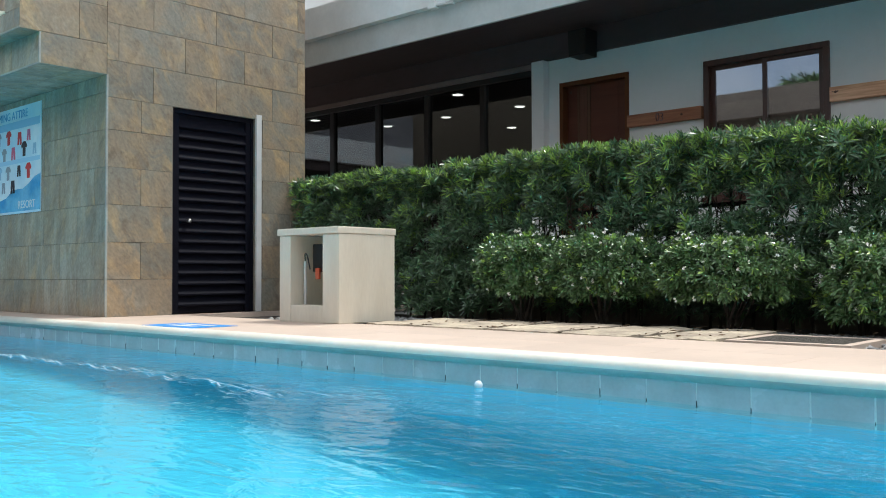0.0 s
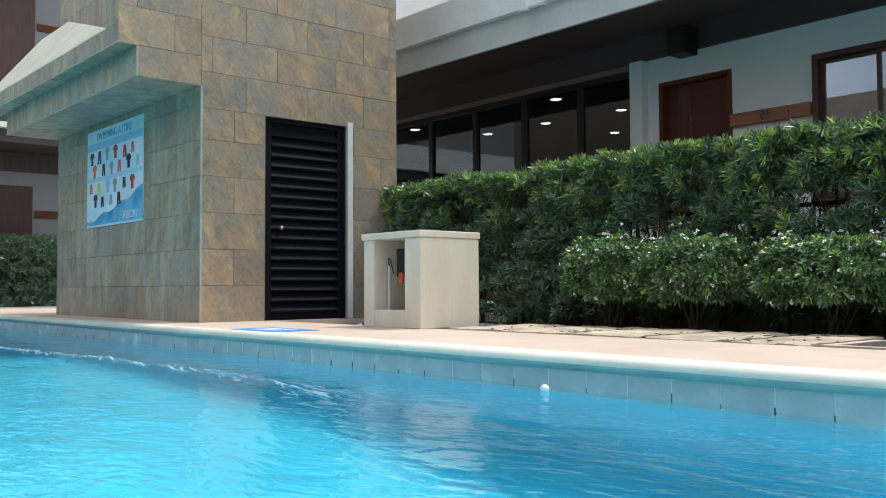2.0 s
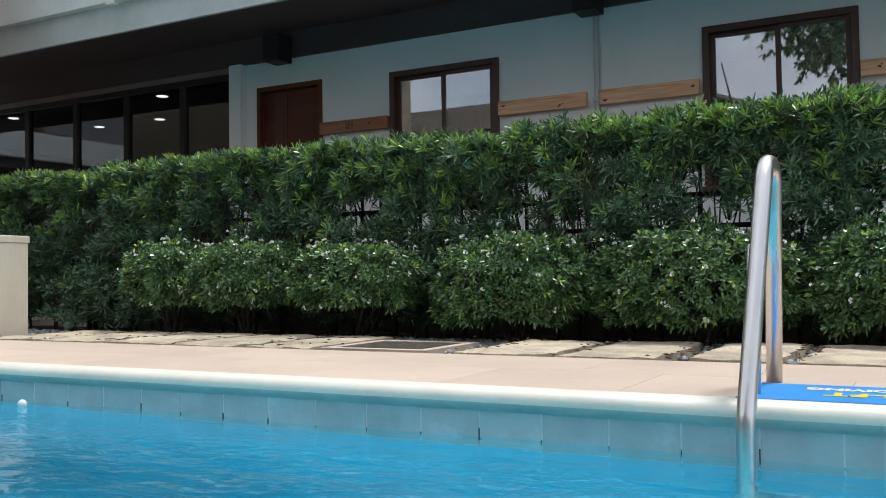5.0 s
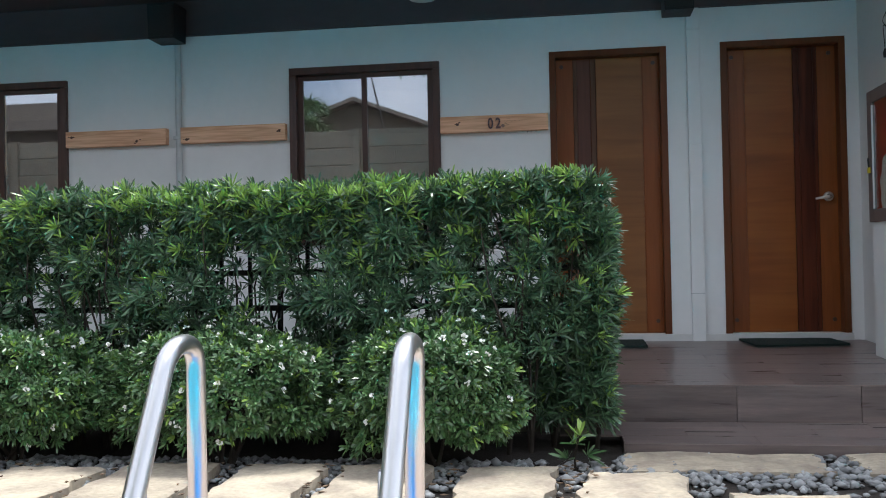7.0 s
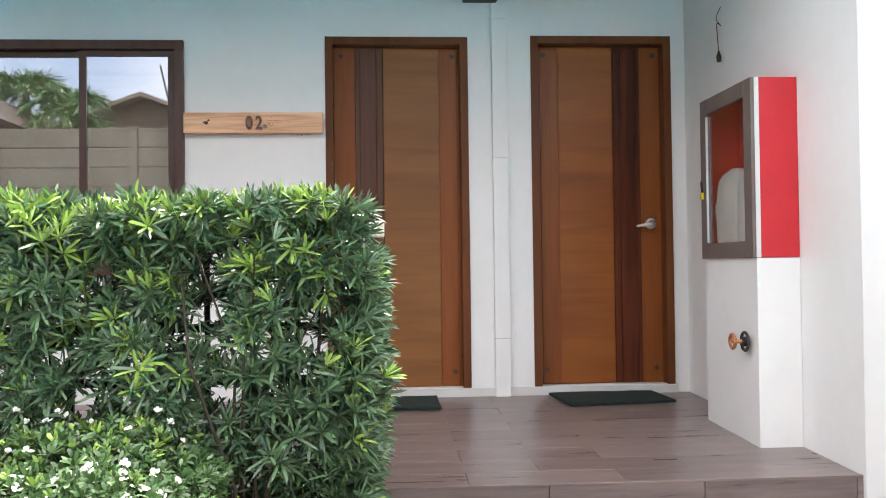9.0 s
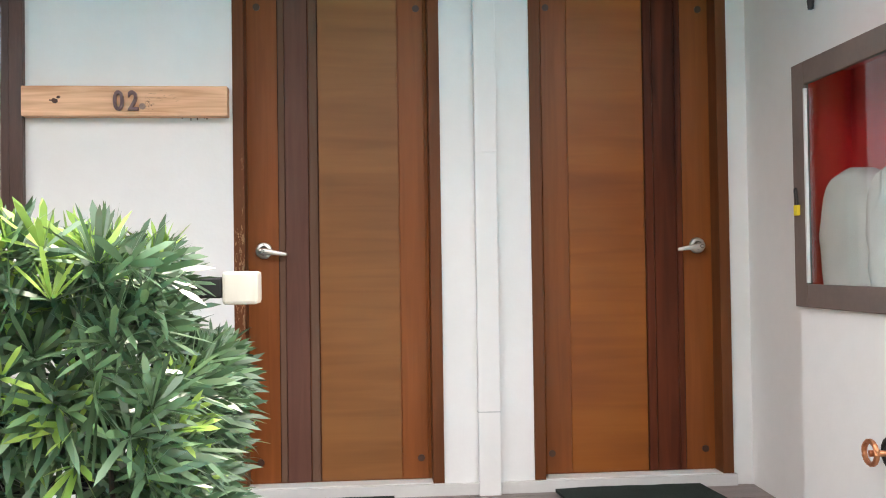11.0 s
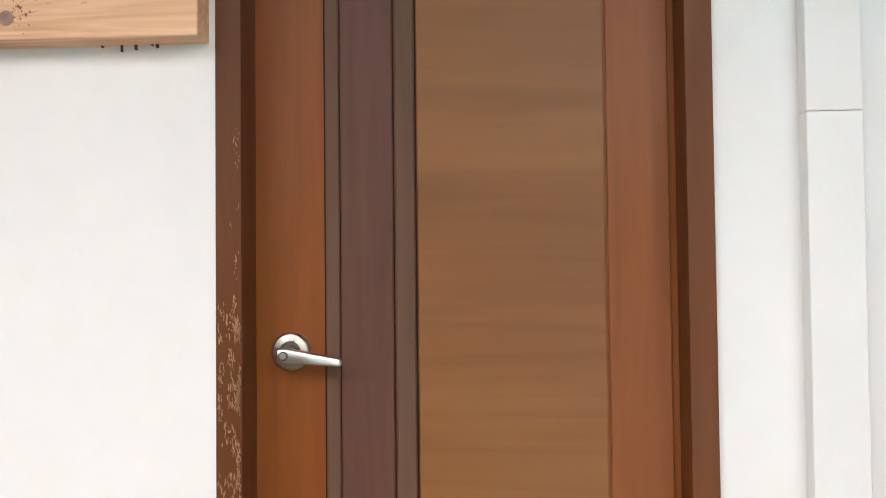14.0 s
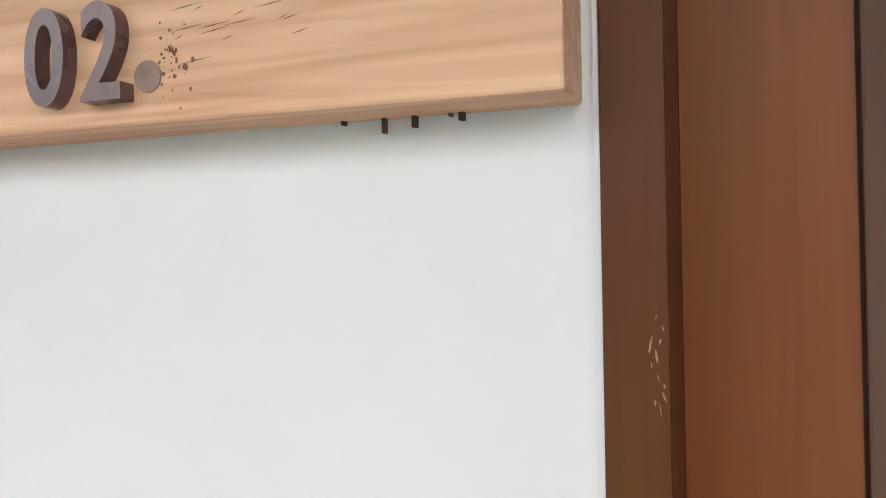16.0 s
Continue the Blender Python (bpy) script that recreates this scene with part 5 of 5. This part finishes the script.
    w, h = x1 - x0, z1 - z0
    part("board", box(0, w, -0.062, -0.001, 0, h, 0.003), board, p)
    for i, (kx, kz) in enumerate(knots):
        rk = random.Random(int(kx * 1000) + i)
        bm = bmesh.new()
        for big, wide in ((0.012, 1.0), (0.006, 1.6), (0.004, 2.2)):
            ox, oz = (0, 0) if big > 0.01 else (rk.uniform(-0.03, 0.03), rk.uniform(-0.014, 0.014))
            bm.faces.new([bm.verts.new((kx + ox + big * wide * math.cos(q * 0.5236) * rk.uniform(0.6, 1.3), -0.0626 - big * 0.01, kz + oz + big * math.sin(q * 0.5236) * rk.uniform(0.6, 1.2))) for q in range(12)])
        part("knot", bm, W_KNOT, p, "dark knot")
    if number:
        lettering("number", number, Matrix.LocRotScale((-1.258 - x0, -0.070, 0.054), Euler((radians(90), 0, 0)), (0.77, 1, 1)), 0.110, M_NUMBER, p, 0.008, 0.0018, 1.34)
        part("stain", disc((-1.196 - x0, -0.0626, 0.038), 0.013, 0.0012, "y", 16), M_STAIN, p)
        # resin flecks round the knot beside the number
        r = random.Random(3)
        bm = bmesh.new()
        for i in range(70):
            fx, fz = -1.172 - x0 + r.gauss(0, 0.008), 0.052 + r.gauss(0, 0.014)
            rad = r.uniform(0.0006, 0.0028) * r.random()
            if abs(fz - h / 2) < h / 2 - 0.006:
                bm.faces.new([bm.verts.new((fx + rad * math.cos(k * 1.047) * r.uniform(0.6, 1.3), -0.0626, fz + rad * math.sin(k * 1.047) * r.uniform(0.6, 1.6))) for k in range(6)])
        for i in range(15):
            fx, fz = -1.17 - x0 + abs(r.gauss(0, 0.075)), 0.075 + r.gauss(0, 0.013)
            ln = r.uniform(0.004, 0.018)
            if abs(fz - h / 2) < h / 2 - 0.008 and fx + ln < w - 0.01:
                bm.faces.new([bm.verts.new((fx + u * ln, -0.0626, fz + v * 0.0005 + u * 0.002)) for u, v in ((-1, 0), (0, -1), (1, 0), (0, 1))])
        part("knot", bm, M_FLECK, p, "dark knot flecks in the pine")
        bm = bmesh.new()
        for mx, ln in ((w - 0.13, 0.012), (w - 0.19, 0.004), (w - 0.155, 0.016), (w - 0.10, 0.003), (w - 0.092, 0.008)):
            add_box(bm, mx, mx + r.uniform(0.002, 0.006), -0.012, -0.006, -0.0005 - ln * 0.7, 0.001)
        part("debris", bm, W_KNOT, p, "dark crumbs clinging under the plank")
    return p


plank(-1.665, -0.862, 1.815, 1.935, [(0.13, 0.06)], "orange pine plank with a dark room number", "02")
plank(-6.665, -5.86, 1.815, 1.935, [(0.6, 0.06)], "dark orange pine plank with the number of room three", "", W_PINE_OLD)
lettering("number", "03", Matrix.LocRotScale((0.37, -0.064, 0.058), Euler((radians(90), 0, 0)), (0.78, 1, 1)), 0.118, M_NUMBER, bpy.data.objects["wall_plank.001"], 0.004)
plank(-4.67, -3.83, 1.815, 1.94, [(0.05, 0.08), (0.6, 0.03)], "plain orange pine plank beside the window")
plank(-3.71, -2.865, 1.815, 1.94, [(0.05, 0.03), (0.8, 0.07)], "plain orange pine plank beside the drainpipe")

pp = thing("drain_pipe", (0.187, 0, 0.25), "white boxed drainpipe with joints between two doors", "pipe")
part("cover", box(-0.045, 0.045, -0.04, -0.001, -0.02, 1.417, 0.002), M_WALL, pp)
part("cover", box(-0.045, 0.045, -0.04, -0.001, 1.4180, 2.25, 0.002), M_WALL, pp)
part("cover", box(-0.045, 0.045, -0.04, -0.001, 2.2510, 2.405, 0.002), M_WALL, pp)
part("cover", box(-0.046, 0.046, -0.041, -0.003, 0.34, 0.345), M_FASCIA2, pp)
p2 = thing("drain_pipe", (-3.735, -0.03, 0.25), "thin grey drainpipe on the white wall", "pipe")
part("pipe", tube([(0, 0, 0), (0, 0, 2.4)], 0.025), M_FASCIA2, p2)
for z in (0.7, 1.6):
    part("bracket", box(-0.034, 0.034, -0.03, 0.028, z, z + 0.025), M_FASCIA2, p2)

for sx in (-7.12, -3.76, 0.07):
    s = thing("speaker", (sx, -0.17, 2.59), "black wedge wall loudspeaker under the eave", "speaker", "eave loudspeakers")
    part("cabinet", prism([(-0.10, 0.0), (0.10, 0.0), (0.11, 0.27), (-0.11, 0.27)], -0.1, 0.12, "y"), M_BLACK, s)
    part("grille", box(-0.09, 0.09, -0.108, -0.1, 0.02, 0.25, 0.004), M_IRON, s)

lamp = thing("eave_light", (-1.76, -0.2, 2.79), "white round surface light under the eave", "light")
part("bracket", box(-0.03, 0.03, 0.0, 0.152, 0.03, 0.06, 0.004), M_WHITEFRAME, lamp)
part("dish", tube([(0, 0, 0.068), (0, 0, 0.03), (0, 0, 0.0)], [0.06, 0.11, 0.10], 24), M_WHITEFRAME, lamp, smooth=False)
spout = thing("rain_outlet", (-7.92, -1.575, 2.94), "white rainwater outlet box on the fascia", "gutter")
part("hopper", box(-0.05, 0.05, -0.05, 0.02, 0.0, 0.16, 0.008), M_FASCIA, spout)
part("pipe", tube([(0.05, -0.02, 0.03), (0.26, 0.0, 0.015)], 0.015), M_FASCIA2, spout)

# fire hose pier


def build_pier():
    structure("pier", box(1.128, 1.323, -1.487, -0.85, 0.19, 1.046), M_WALL, "white masonry pier under the hose cabinet", "pier")
    c = thing("hose_cabinet", (1.128, -1.487, 1.048), "red fire hose cabinet with a brown framed glass door", "cabinet")
    D, H, W = 0.637, 0.80, 0.195
    part("side", box(0.022, W, 0, 0.012, 0, H, 0.002), M_RED, c, "bright red side panel")
    part("edge", box(0.0, 0.022, 0.001, 0.03, 0, H, 0.002), M_WHITEFRAME, c, "white front edge")
    part("side", box(0.022, W, D - 0.012, D, 0, H), M_RED, c)
    part("top", box(0.0, W, 0.012, D - 0.012, H - 0.012, H), M_RED, c)
    part("bottom", box(0.0, W, 0.012, D - 0.012, 0, 0.012), M_RED, c)
    part("back", box(W - 0.012, W, 0.012, D - 0.012, 0.012, H - 0.012), M_RED, c)
    d = part("door", box(-0.018, 0.0, 0.0, 0.085, 0, H, 0.003), M_CABFRAME, c, "brown-grey framed glass door")
    part("stile", box(-0.018, 0.0, D - 0.085, D, 0, H, 0.003), M_CABFRAME, d)
    part("rail", box(-0.018, 0.0, 0.085, D - 0.085, H - 0.075, H, 0.003), M_CABFRAME, d)
    part("rail", box(-0.018, 0.0, 0.085, D - 0.085, 0, 0.075, 0.003), M_CABFRAME, d)
    part("bead", box(-0.021, -0.012, D - 0.094, D - 0.084, 0.08, H - 0.09), M_WHITEFRAME, d)
    g = part("pane", box(-0.010, -0.006, 0.085, D - 0.085, 0.075, H - 0.075), M_CLEAR, d)
    g.visible_shadow = False
    part("padlock", box(-0.032, -0.019, D - 0.05, D - 0.025, 0.3, 0.335, 0.003), M_YELLOW, d, "small yellow padlock")
    part("hasp", tube(arc([(-0.025, D - 0.045, 0.335), (-0.03, D - 0.045, 0.39), (-0.03, D - 0.03, 0.39), (-0.025, D - 0.03, 0.335)], 4, 0.012), 0.003, 8), M_IRON, d)
    h = thing("canvas_hose", (1.128, -1.17, 1.062), "folded white canvas fire hose in the cabinet", "hose")
    for ya, yb, hmax, lean in ((-0.04, 0.272, 0.425, -0.16), (-0.245, -0.01, 0.415, -0.30)):
        bm = bmesh.new()
        ny, nz = 16, 18
        front, rear = [], []
        for i in range(ny + 1):
            u = -1 + 2 * i / ny
            hh = hmax * (1 - 0.22 * abs(u) ** 3.0)
            cf, cb = [], []
            for j in range(nz + 1):
                v = j / nz
                y = (ya + yb) / 2 + u * (yb - ya) / 2 * (1 - 0.10 * v ** 3) - lean * 0.3 * (v - 0.5) * (1 if u < 0 else 0.55)
                y = max(-0.248, min(0.276, y))
                swell = 0.065 * (1 - abs(u) ** 3) ** 0.5 * (1 - v ** 5) ** 0.5
                x = 0.075 - swell - 0.006 * math.sin(v * 22 + u * 3) * (1 - abs(u)) - 0.008 * noise.noise(Vector((u * 2.2, v * 5, hmax * 90)))
                cf.append(bm.verts.new((x, y, 0.002 + hh * v)))
                cb.append(bm.verts.new((0.135, y, 0.002 + hh * v)))
            front.append(cf)
            rear.append(cb)
        for i in range(ny):
            for j in range(nz):
                bm.faces.new((front[i][j], front[i][j + 1], front[i + 1][j + 1], front[i + 1][j]))
                bm.faces.new((rear[i][j], rear[i + 1][j], rear[i + 1][j + 1], rear[i][j + 1]))
            bm.faces.new((front[i][nz], rear[i][nz], rear[i + 1][nz], front[i + 1][nz]))
            bm.faces.new((front[i][0], front[i + 1][0], rear[i + 1][0], rear[i][0]))
        for j in range(nz):
            bm.faces.new((front[0][j], rear[0][j], rear[0][j + 1], front[0][j + 1]))
            bm.faces.new((front[ny][j], front[ny][j + 1], rear[ny][j + 1], rear[ny][j]))
        bmesh.ops.recalc_face_normals(bm, faces=bm.faces)
        part("fold", bm, M_CANVAS, h, smooth=True)
    v = thing("hose_valve", (1.126, -1.40, 0.672), "brass hose valve with a dark iron wheel", "valve")
    v.scale = (0.8, 0.75, 0.75)
    part("stem", tube([(0.0, 0, 0), (-0.10, 0.02, 0)], 0.012), M_BRASS, v)
    part("wheel", tube([(-0.03 + 0.0, 0.055 * math.cos(a), 0.055 * math.sin(a)) for a in [k * math.pi / 8 for k in range(17)]], 0.009, 8), M_IRON, v)
    part("hub", disc((-0.03, 0, 0), 0.03, 0.03, "x"), M_IRON, v)
    part("cap", tube([(-0.09 - 0.0, 0.03 + 0.042 * math.cos(a), 0.042 * math.sin(a)) for a in [k * math.pi / 8 for k in range(17)]], 0.010, 8), M_BRASS, v)
    hk = thing("wire_hook", (1.323, -0.62, 2.11), "loose black wire with a bulb holder on the wall", "wire")
    part("wire", tube(arc([(-0.004, 0, 0.30), (-0.03, 0.02, 0.24), (-0.01, -0.03, 0.18), (-0.03, 0.0, 0.22), (-0.02, 0.0, 0.06)], 4, 0.03), 0.0024, 8), M_IRON, hk)
    part("holder", tube([(-0.02, 0, 0.06), (-0.02, 0, 0.03), (-0.02, 0, 0.0)], [0.004, 0.013, 0.010], 12), M_BLACK, hk)


build_pier()


def doormat(x, y, w, d, turn):
    m = thing("doormat", (x, y, PORCH_Z0 + 0.0235 * y + 0.003), "dark green bristle doormat on the porch", "doormat", "doormats")
    m.rotation_euler = (radians(1.35), 0, turn)
    bm = bmesh.new()
    nx, ny = 14, 8
    vs = [[bm.verts.new((-w / 2 + w * i / nx, -d / 2 + d * j / ny, 0.014 + 0.002 * noise.noise(Vector((i * 0.6, j * 0.6, x))))) for j in range(ny + 1)] for i in range(nx + 1)]
    for i in range(nx):
        for j in range(ny):
            bm.faces.new((vs[i][j], vs[i + 1][j], vs[i + 1][j + 1], vs[i][j + 1]))
    edge = [e for e in bm.edges if e.is_boundary]
    r = bmesh.ops.extrude_edge_only(bm, edges=edge)
    for v in [g for g in r["geom"] if isinstance(g, bmesh.types.BMVert)]:
        v.co.z = 0.0
    part("mat", bm, M_DOORMAT, m)


doormat(-0.52, -0.24, 0.62, 0.38, 0.0)
doormat(0.79, -0.20, 0.62, 0.40, 0.12)


# ---- far side: seen in reflections and past the tower ----
def build_far():
    f = thing("panel_fence", (0, -11.2, 0), "tall boundary fence of horizontal concrete panels", "fence", kind="structure")
    x = -20.0
    post = None
    panel = None
    while x < 10:
        if post is None:
            post = part("post", box(-0.08, 0.08, -0.08, 0.08, -0.06, 3.6, 0.006), M_FENCE, f)
            post.location = (x, 0, 0)
        else:
            o = new("post", post.data)
            o.parent = f
            o.location = (x, 0, 0)
        for k in range(10):
            if panel is None:
                panel = part("panel", box(0.082, 2.418, -0.03, 0.03, 0.005, 0.35, 0.012), M_FENCE, f)
                panel.location = (x, 0, 0)
            else:
                o = new("panel", panel.data)
                o.parent = f
                o.location = (x, 0, k * 0.358)
        x += 2.5
    h = thing("house", (-7.2, -20.5, 0), "neighbouring house with a grey gable roof", "house")
    part("wall", box(-3.4, 3.4, -6, 0, -0.06, 4.6), M_FENCE, h)
    part("roof", prism([(-3.9, 4.5), (0, 5.95), (3.9, 4.5), (3.9, 4.38), (0, 5.83), (-3.9, 4.38)], -6.5, 0.5, "y"), M_ROOF, h)
    part("gable", prism([(-3.4, 4.6), (3.4, 4.6), (0, 5.8)], -0.2, 0.02, "y"), M_FENCE, h)
    h2 = thing("house", (-13.2, -15.5, 0), "long dark neighbouring house with a low roof", "house")
    part("wall", box(-3.6, 3.6, -5, 0, -0.06, 4.5), M_ROOF, h2)
    part("roof", prism([(-4.0, 4.5), (-3.4, 5.2), (3.4, 5.2), (4.0, 4.5)], -5.4, 0.4, "y"), M_ROOF, h2)
    ps = thing("antenna_pole", (-6.1, -19.2, 0), "thin leaning metal antenna pole", "pole")
    part("pole", tube([(0.15, 0, 0), (0.1, 0, 4.5), (-0.35, 0, 6.5)], [0.05, 0.04, 0.02], 8), M_IRON, ps)
    rng = np.random.default_rng(3)
    for px, py, hh in ((-9.6, -18.2, 5.6), (-8.3, -17.5, 5.0), (-11.0, -17.0, 5.2)):
        t = thing("palm_tree", (px, py, -0.06), "feathery palm tree beyond the fence", "tree", "palms beyond the fence")
        part("trunk", tube([(0, 0, 0), (0.08, 0, hh * 0.5), (0.0, 0, hh)], [0.16, 0.11, 0.09], 10), M_STEM, t)
        pos, aim = [], []
        for k in range(16):
            a, e = k * 2.4, rng.uniform(0.1, 1.2)
            d = np.array([math.cos(a) * math.cos(e), math.sin(a) * math.cos(e), math.sin(e)])
            for s in np.linspace(0.15, 1, 22):
                pos.append(np.array([0, 0, hh]) + d * s * 1.3 + np.array([0, 0, -0.75 * s * s]))
                aim.append(d + np.array([0, 0, -1.2 * s]))
        pos, aim = np.array(pos), np.array(aim)
        aim /= np.linalg.norm(aim, axis=1, keepdims=True)
        V, q, tr, mi = leaves(pos, aim, 5, 0.42, 0.03, 1.3, rng, 0.3)
        c = new("crown", leaf_mesh("crown", V, q, tr, mi, [M_SHRUB]))
        c.parent = t
    # a tree whose hanging twigs show in the panes
    t = thing("shade_tree", (-1.8, -12.6, -0.06), "leafy shade tree behind the pool fence", "tree")
    part("trunk", tube([(0, 0, 0), (0.1, 0, 2.2), (-0.2, 0.4, 4.2)], [0.17, 0.13, 0.08], 10), M_STEM, t)
    n = 1500
    u = rng.normal(0, 1, (n, 3))
    u /= np.linalg.norm(u, axis=1, keepdims=True)
    rad = rng.uniform(0.5, 1.0, (n, 1)) * (1 + 0.35 * np.array([[noise.noise(Vector(v * 2.6))] for v in u]))
    pos = u * rad * np.array([2.3, 1.9, 1.6]) + np.array([-0.2, 1.2, 5.6])
    aim = u * 0.5 + np.array([0, 0, -0.7])
    aim /= np.linalg.norm(aim, axis=1, keepdims=True)
    V, q, tr, mi = leaves(pos, aim, 7, 0.17, 0.06, 1.2, rng, 0.3)
    c = new("crown", leaf_mesh("crown", V, q, tr, mi, [M_LEAF]))
    c.parent = t
    for a, b in (((-0.2, 0.4, 4.2), (-1.4, 1.2, 5.6)), ((-0.2, 0.4, 4.2), (1.0, 1.4, 5.8)), ((0.0, 0.2, 3.2), (0.2, 2.0, 5.0))):
        part("limb", tube([a, [(p + q_) / 2 + 0.1 for p, q_ in zip(a, b)], b], [0.07, 0.05, 0.02], 7), M_STEM, t)
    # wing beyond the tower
    w = thing("far_wing", (-22, 0, 0), "two-storey resort wing beyond the tower, its wall greyed for shade", "building")
    # wall colour is lowered to grey for the shade under the overhangs
    part("wall", box(-0.5, 0.0, -14, 8, -0.06, 7.5), mat("shade_grey_wing_wall", (0.30, 0.30, 0.31), 0.7, noise_scale=1.5, amount=0.1), w)
    part("fascia", box(-0.1, 1.6, -14, 8, 3.40, 4.05), M_FASCIA, w)
    part("soffit", box(0.0, 1.4, -14, 8, 3.15, 3.395), M_SOFFIT, w)
    part("beam", box(0.0, 0.06, -14, 8, 2.75, 3.14), M_SOFFIT, w)
    part("roof", box(-1.0, 1.8, -14, 8, 7.5, 7.9), M_SOFFIT, w)
    for y in (-8.4, -2.9, 2.6):
        for z in (0.25, 4.25):
            d = part("door", box(0.002, 0.05, y, y + 0.9, z, z + 2.2, 0.006), M_FRAME, w)
            part("plank", box(0.002, 0.05, y + 0.95, y + 2.4, z + 1.55, z + 1.70), W_JAMB, w)
            wd = part("window", box(0.002, 0.06, y + 2.5, y + 3.7, z + 0.9, z + 2.1), M_FRAME, w)
            part("pane", box(0.061, 0.065, y + 2.57, y + 3.63, z + 0.97, z + 2.03), M_GLASS, wd)
        part("post", box(1.3, 1.5, y - 0.6, y - 0.4, -0.06, 3.15), M_FRAME, w)
    rng2 = np.random.default_rng(21)
    hd = thing("hedge", (-21.2, -1.8, -0.06), "dark green hedge before the far wing", "hedge")
    n = 3600
    pos = np.stack([rng2.uniform(-0.4, 0.5, n), rng2.uniform(-3.2, 2.2, n), 1.42 * rng2.random(n) ** 0.7], 1)
    aim = np.stack([np.ones(n), rng2.normal(0, 0.5, n), np.full(n, 0.7)], 1)
    aim /= np.linalg.norm(aim, axis=1, keepdims=True)
    V, q, tr, mi = leaves(pos, aim, 9, 0.10, 0.018, 1.3, rng2, 0.2)
    c = new("foliage", leaf_mesh("foliage", V, q, tr, mi, [M_LEAF]))
    c.parent = hd
    c["kind"] = "stuff"


build_far()


# ---- tiles of pool, deck and porch ----
def pieces(parent, mesh, places, name="tile"):
    for p in places:
        o = new(name, mesh)
        o.parent = parent
        o.location = p


def build_tiles():
    wl = thing("waterline_band", (0, 0, 0), "row of blue-grey tiles along the waterline", "tile band", kind="structure")
    me = mesh_of(box(-0.1, 0.1, -0.004, 0.008, -0.2, 0.0, 0.002), "tile", M_BAND)
    pieces(wl, me, [(-1.44 + 0.205 * k + 0.1025, -5.0, -0.062) for k in range(-62, 30)])
    part("grout", box(-14.5, 4.8, -5.0026, -4.994, -0.27, -0.066), M_WHITEFRAME, wl)
    bm = bmesh.new()
    rj = random.Random(6)
    for k in range(-62, 31):
        jx, hw, up = -1.44 + 0.205 * k, rj.uniform(0.0009, 0.0018), rj.uniform(-0.01, 0.03)
        add_box(bm, jx - hw, jx + hw, -5.0055, -4.998, -0.2, WATER_Z + up)
    part("joint_grime", bm, M_IRON, wl, "dark grime in the joints at the waterline")
    dk = thing("deck", (0, 0, 0), "beige tiled pool deck", "deck", kind="structure")
    part("bed", box(-16, 5, -4.93, -3.93, -0.055, -0.003), mat("deck_grout", (0.66, 0.56, 0.48), 0.8, noise_scale=6, amount=0.1), dk)
    part("bed", box(-16, -8.72, -4.2, -1.0, -0.055, -0.0025), M_DECK, dk)
    me = mesh_of(box(-0.299, 0.299, -0.249, 0.249, -0.004, 0.0, 0.0008), "tile", M_DECK)
    pieces(dk, me, [(-0.85 + 0.6 * k + (0.3 if r else 0), -4.18 - 0.5 * r, 0.0) for k in range(-25, 10) for r in range(2)])
    part("edge_band", box(-16, 5, -3.93, -3.922, -0.055, -0.003), M_DECK, dk)
    pt = thing("porch_tiles", (0, 0, 0), "grey-brown wood-look porch tiles", "tile floor", kind="structure")
    slope = (PORCH_Z0 - PORCH_Z1) / -PORCH_Y
    depth = -PORCH_Y / 10
    me = mesh_of(box(-0.299, 0.299, -depth / 2 + 0.0008, depth / 2 - 0.0008, -0.008, 0.0, 0.001), "tile", M_PORCH)
    for j in range(10):
        y = -depth * (j + 0.5)
        for k in range(-5, 3):
            x = 0.4 + 0.6 * k + (0.3 if j % 2 else 0)
            if x > 1.05:
                continue
            o = new("tile", me)
            o.parent = pt
            o.location = (x, y, PORCH_Z0 + slope * y)
            o.rotation_euler = (math.atan(slope), 0, 0)
    part("fill", prism([(-0.002, PORCH_Z0 - 0.01), (-0.002, PORCH_Z0 - 0.001), (PORCH_Y, PORCH_Z1 - 0.001), (PORCH_Y, PORCH_Z1 - 0.01)], 1.0, 1.324), M_PORCH, pt)
    part("fill", prism([(-0.002, PORCH_Z0 - 0.01), (-0.002, PORCH_Z0 - 0.001), (PORCH_Y, PORCH_Z1 - 0.001), (PORCH_Y, PORCH_Z1 - 0.01)], -7.8, -2.9), M_PORCH, pt)
    half = mesh_of(box(-0.2985, 0.2985, -0.010, 0.0, -0.0935, 0.0935, 0.001), "tile", M_PORCH)
    for k in range(-3, 3):
        o = new("tile", half)
        o.parent = pt
        o.location = (0.4 + 0.6 * k, PORCH_Y + 0.011, 0.100)
    part("nosing", box(-2.2, 1.324, PORCH_Y - 0.002, PORCH_Y + 0.02, PORCH_Z1 - 0.006, PORCH_Z1 + 0.002, 0.001), M_PORCH, pt)
    tread = mesh_of(box(-0.299, 0.299, -0.0895, 0.0895, -0.008, 0.0, 0.001), "tile", M_PORCH)
    for j in range(3):
        for k in range(-1, 3):
            o = new("tile", tread)
            o.parent = pt
            o.location = (0.11 + 0.6 * k + 0.3 - (0.3 if j % 2 else 0) - 0.0, -2.075 - 0.181 * j, 0.014)
    part("step_edge", box(-0.492, 1.75, -2.545, -2.532, -0.09, 0.0135, 0.001), M_PORCH, pt)
    part("step_side", box(-0.497, -0.491, -2.54, -1.98, -0.09, 0.0135), M_PORCH, pt)


build_tiles()
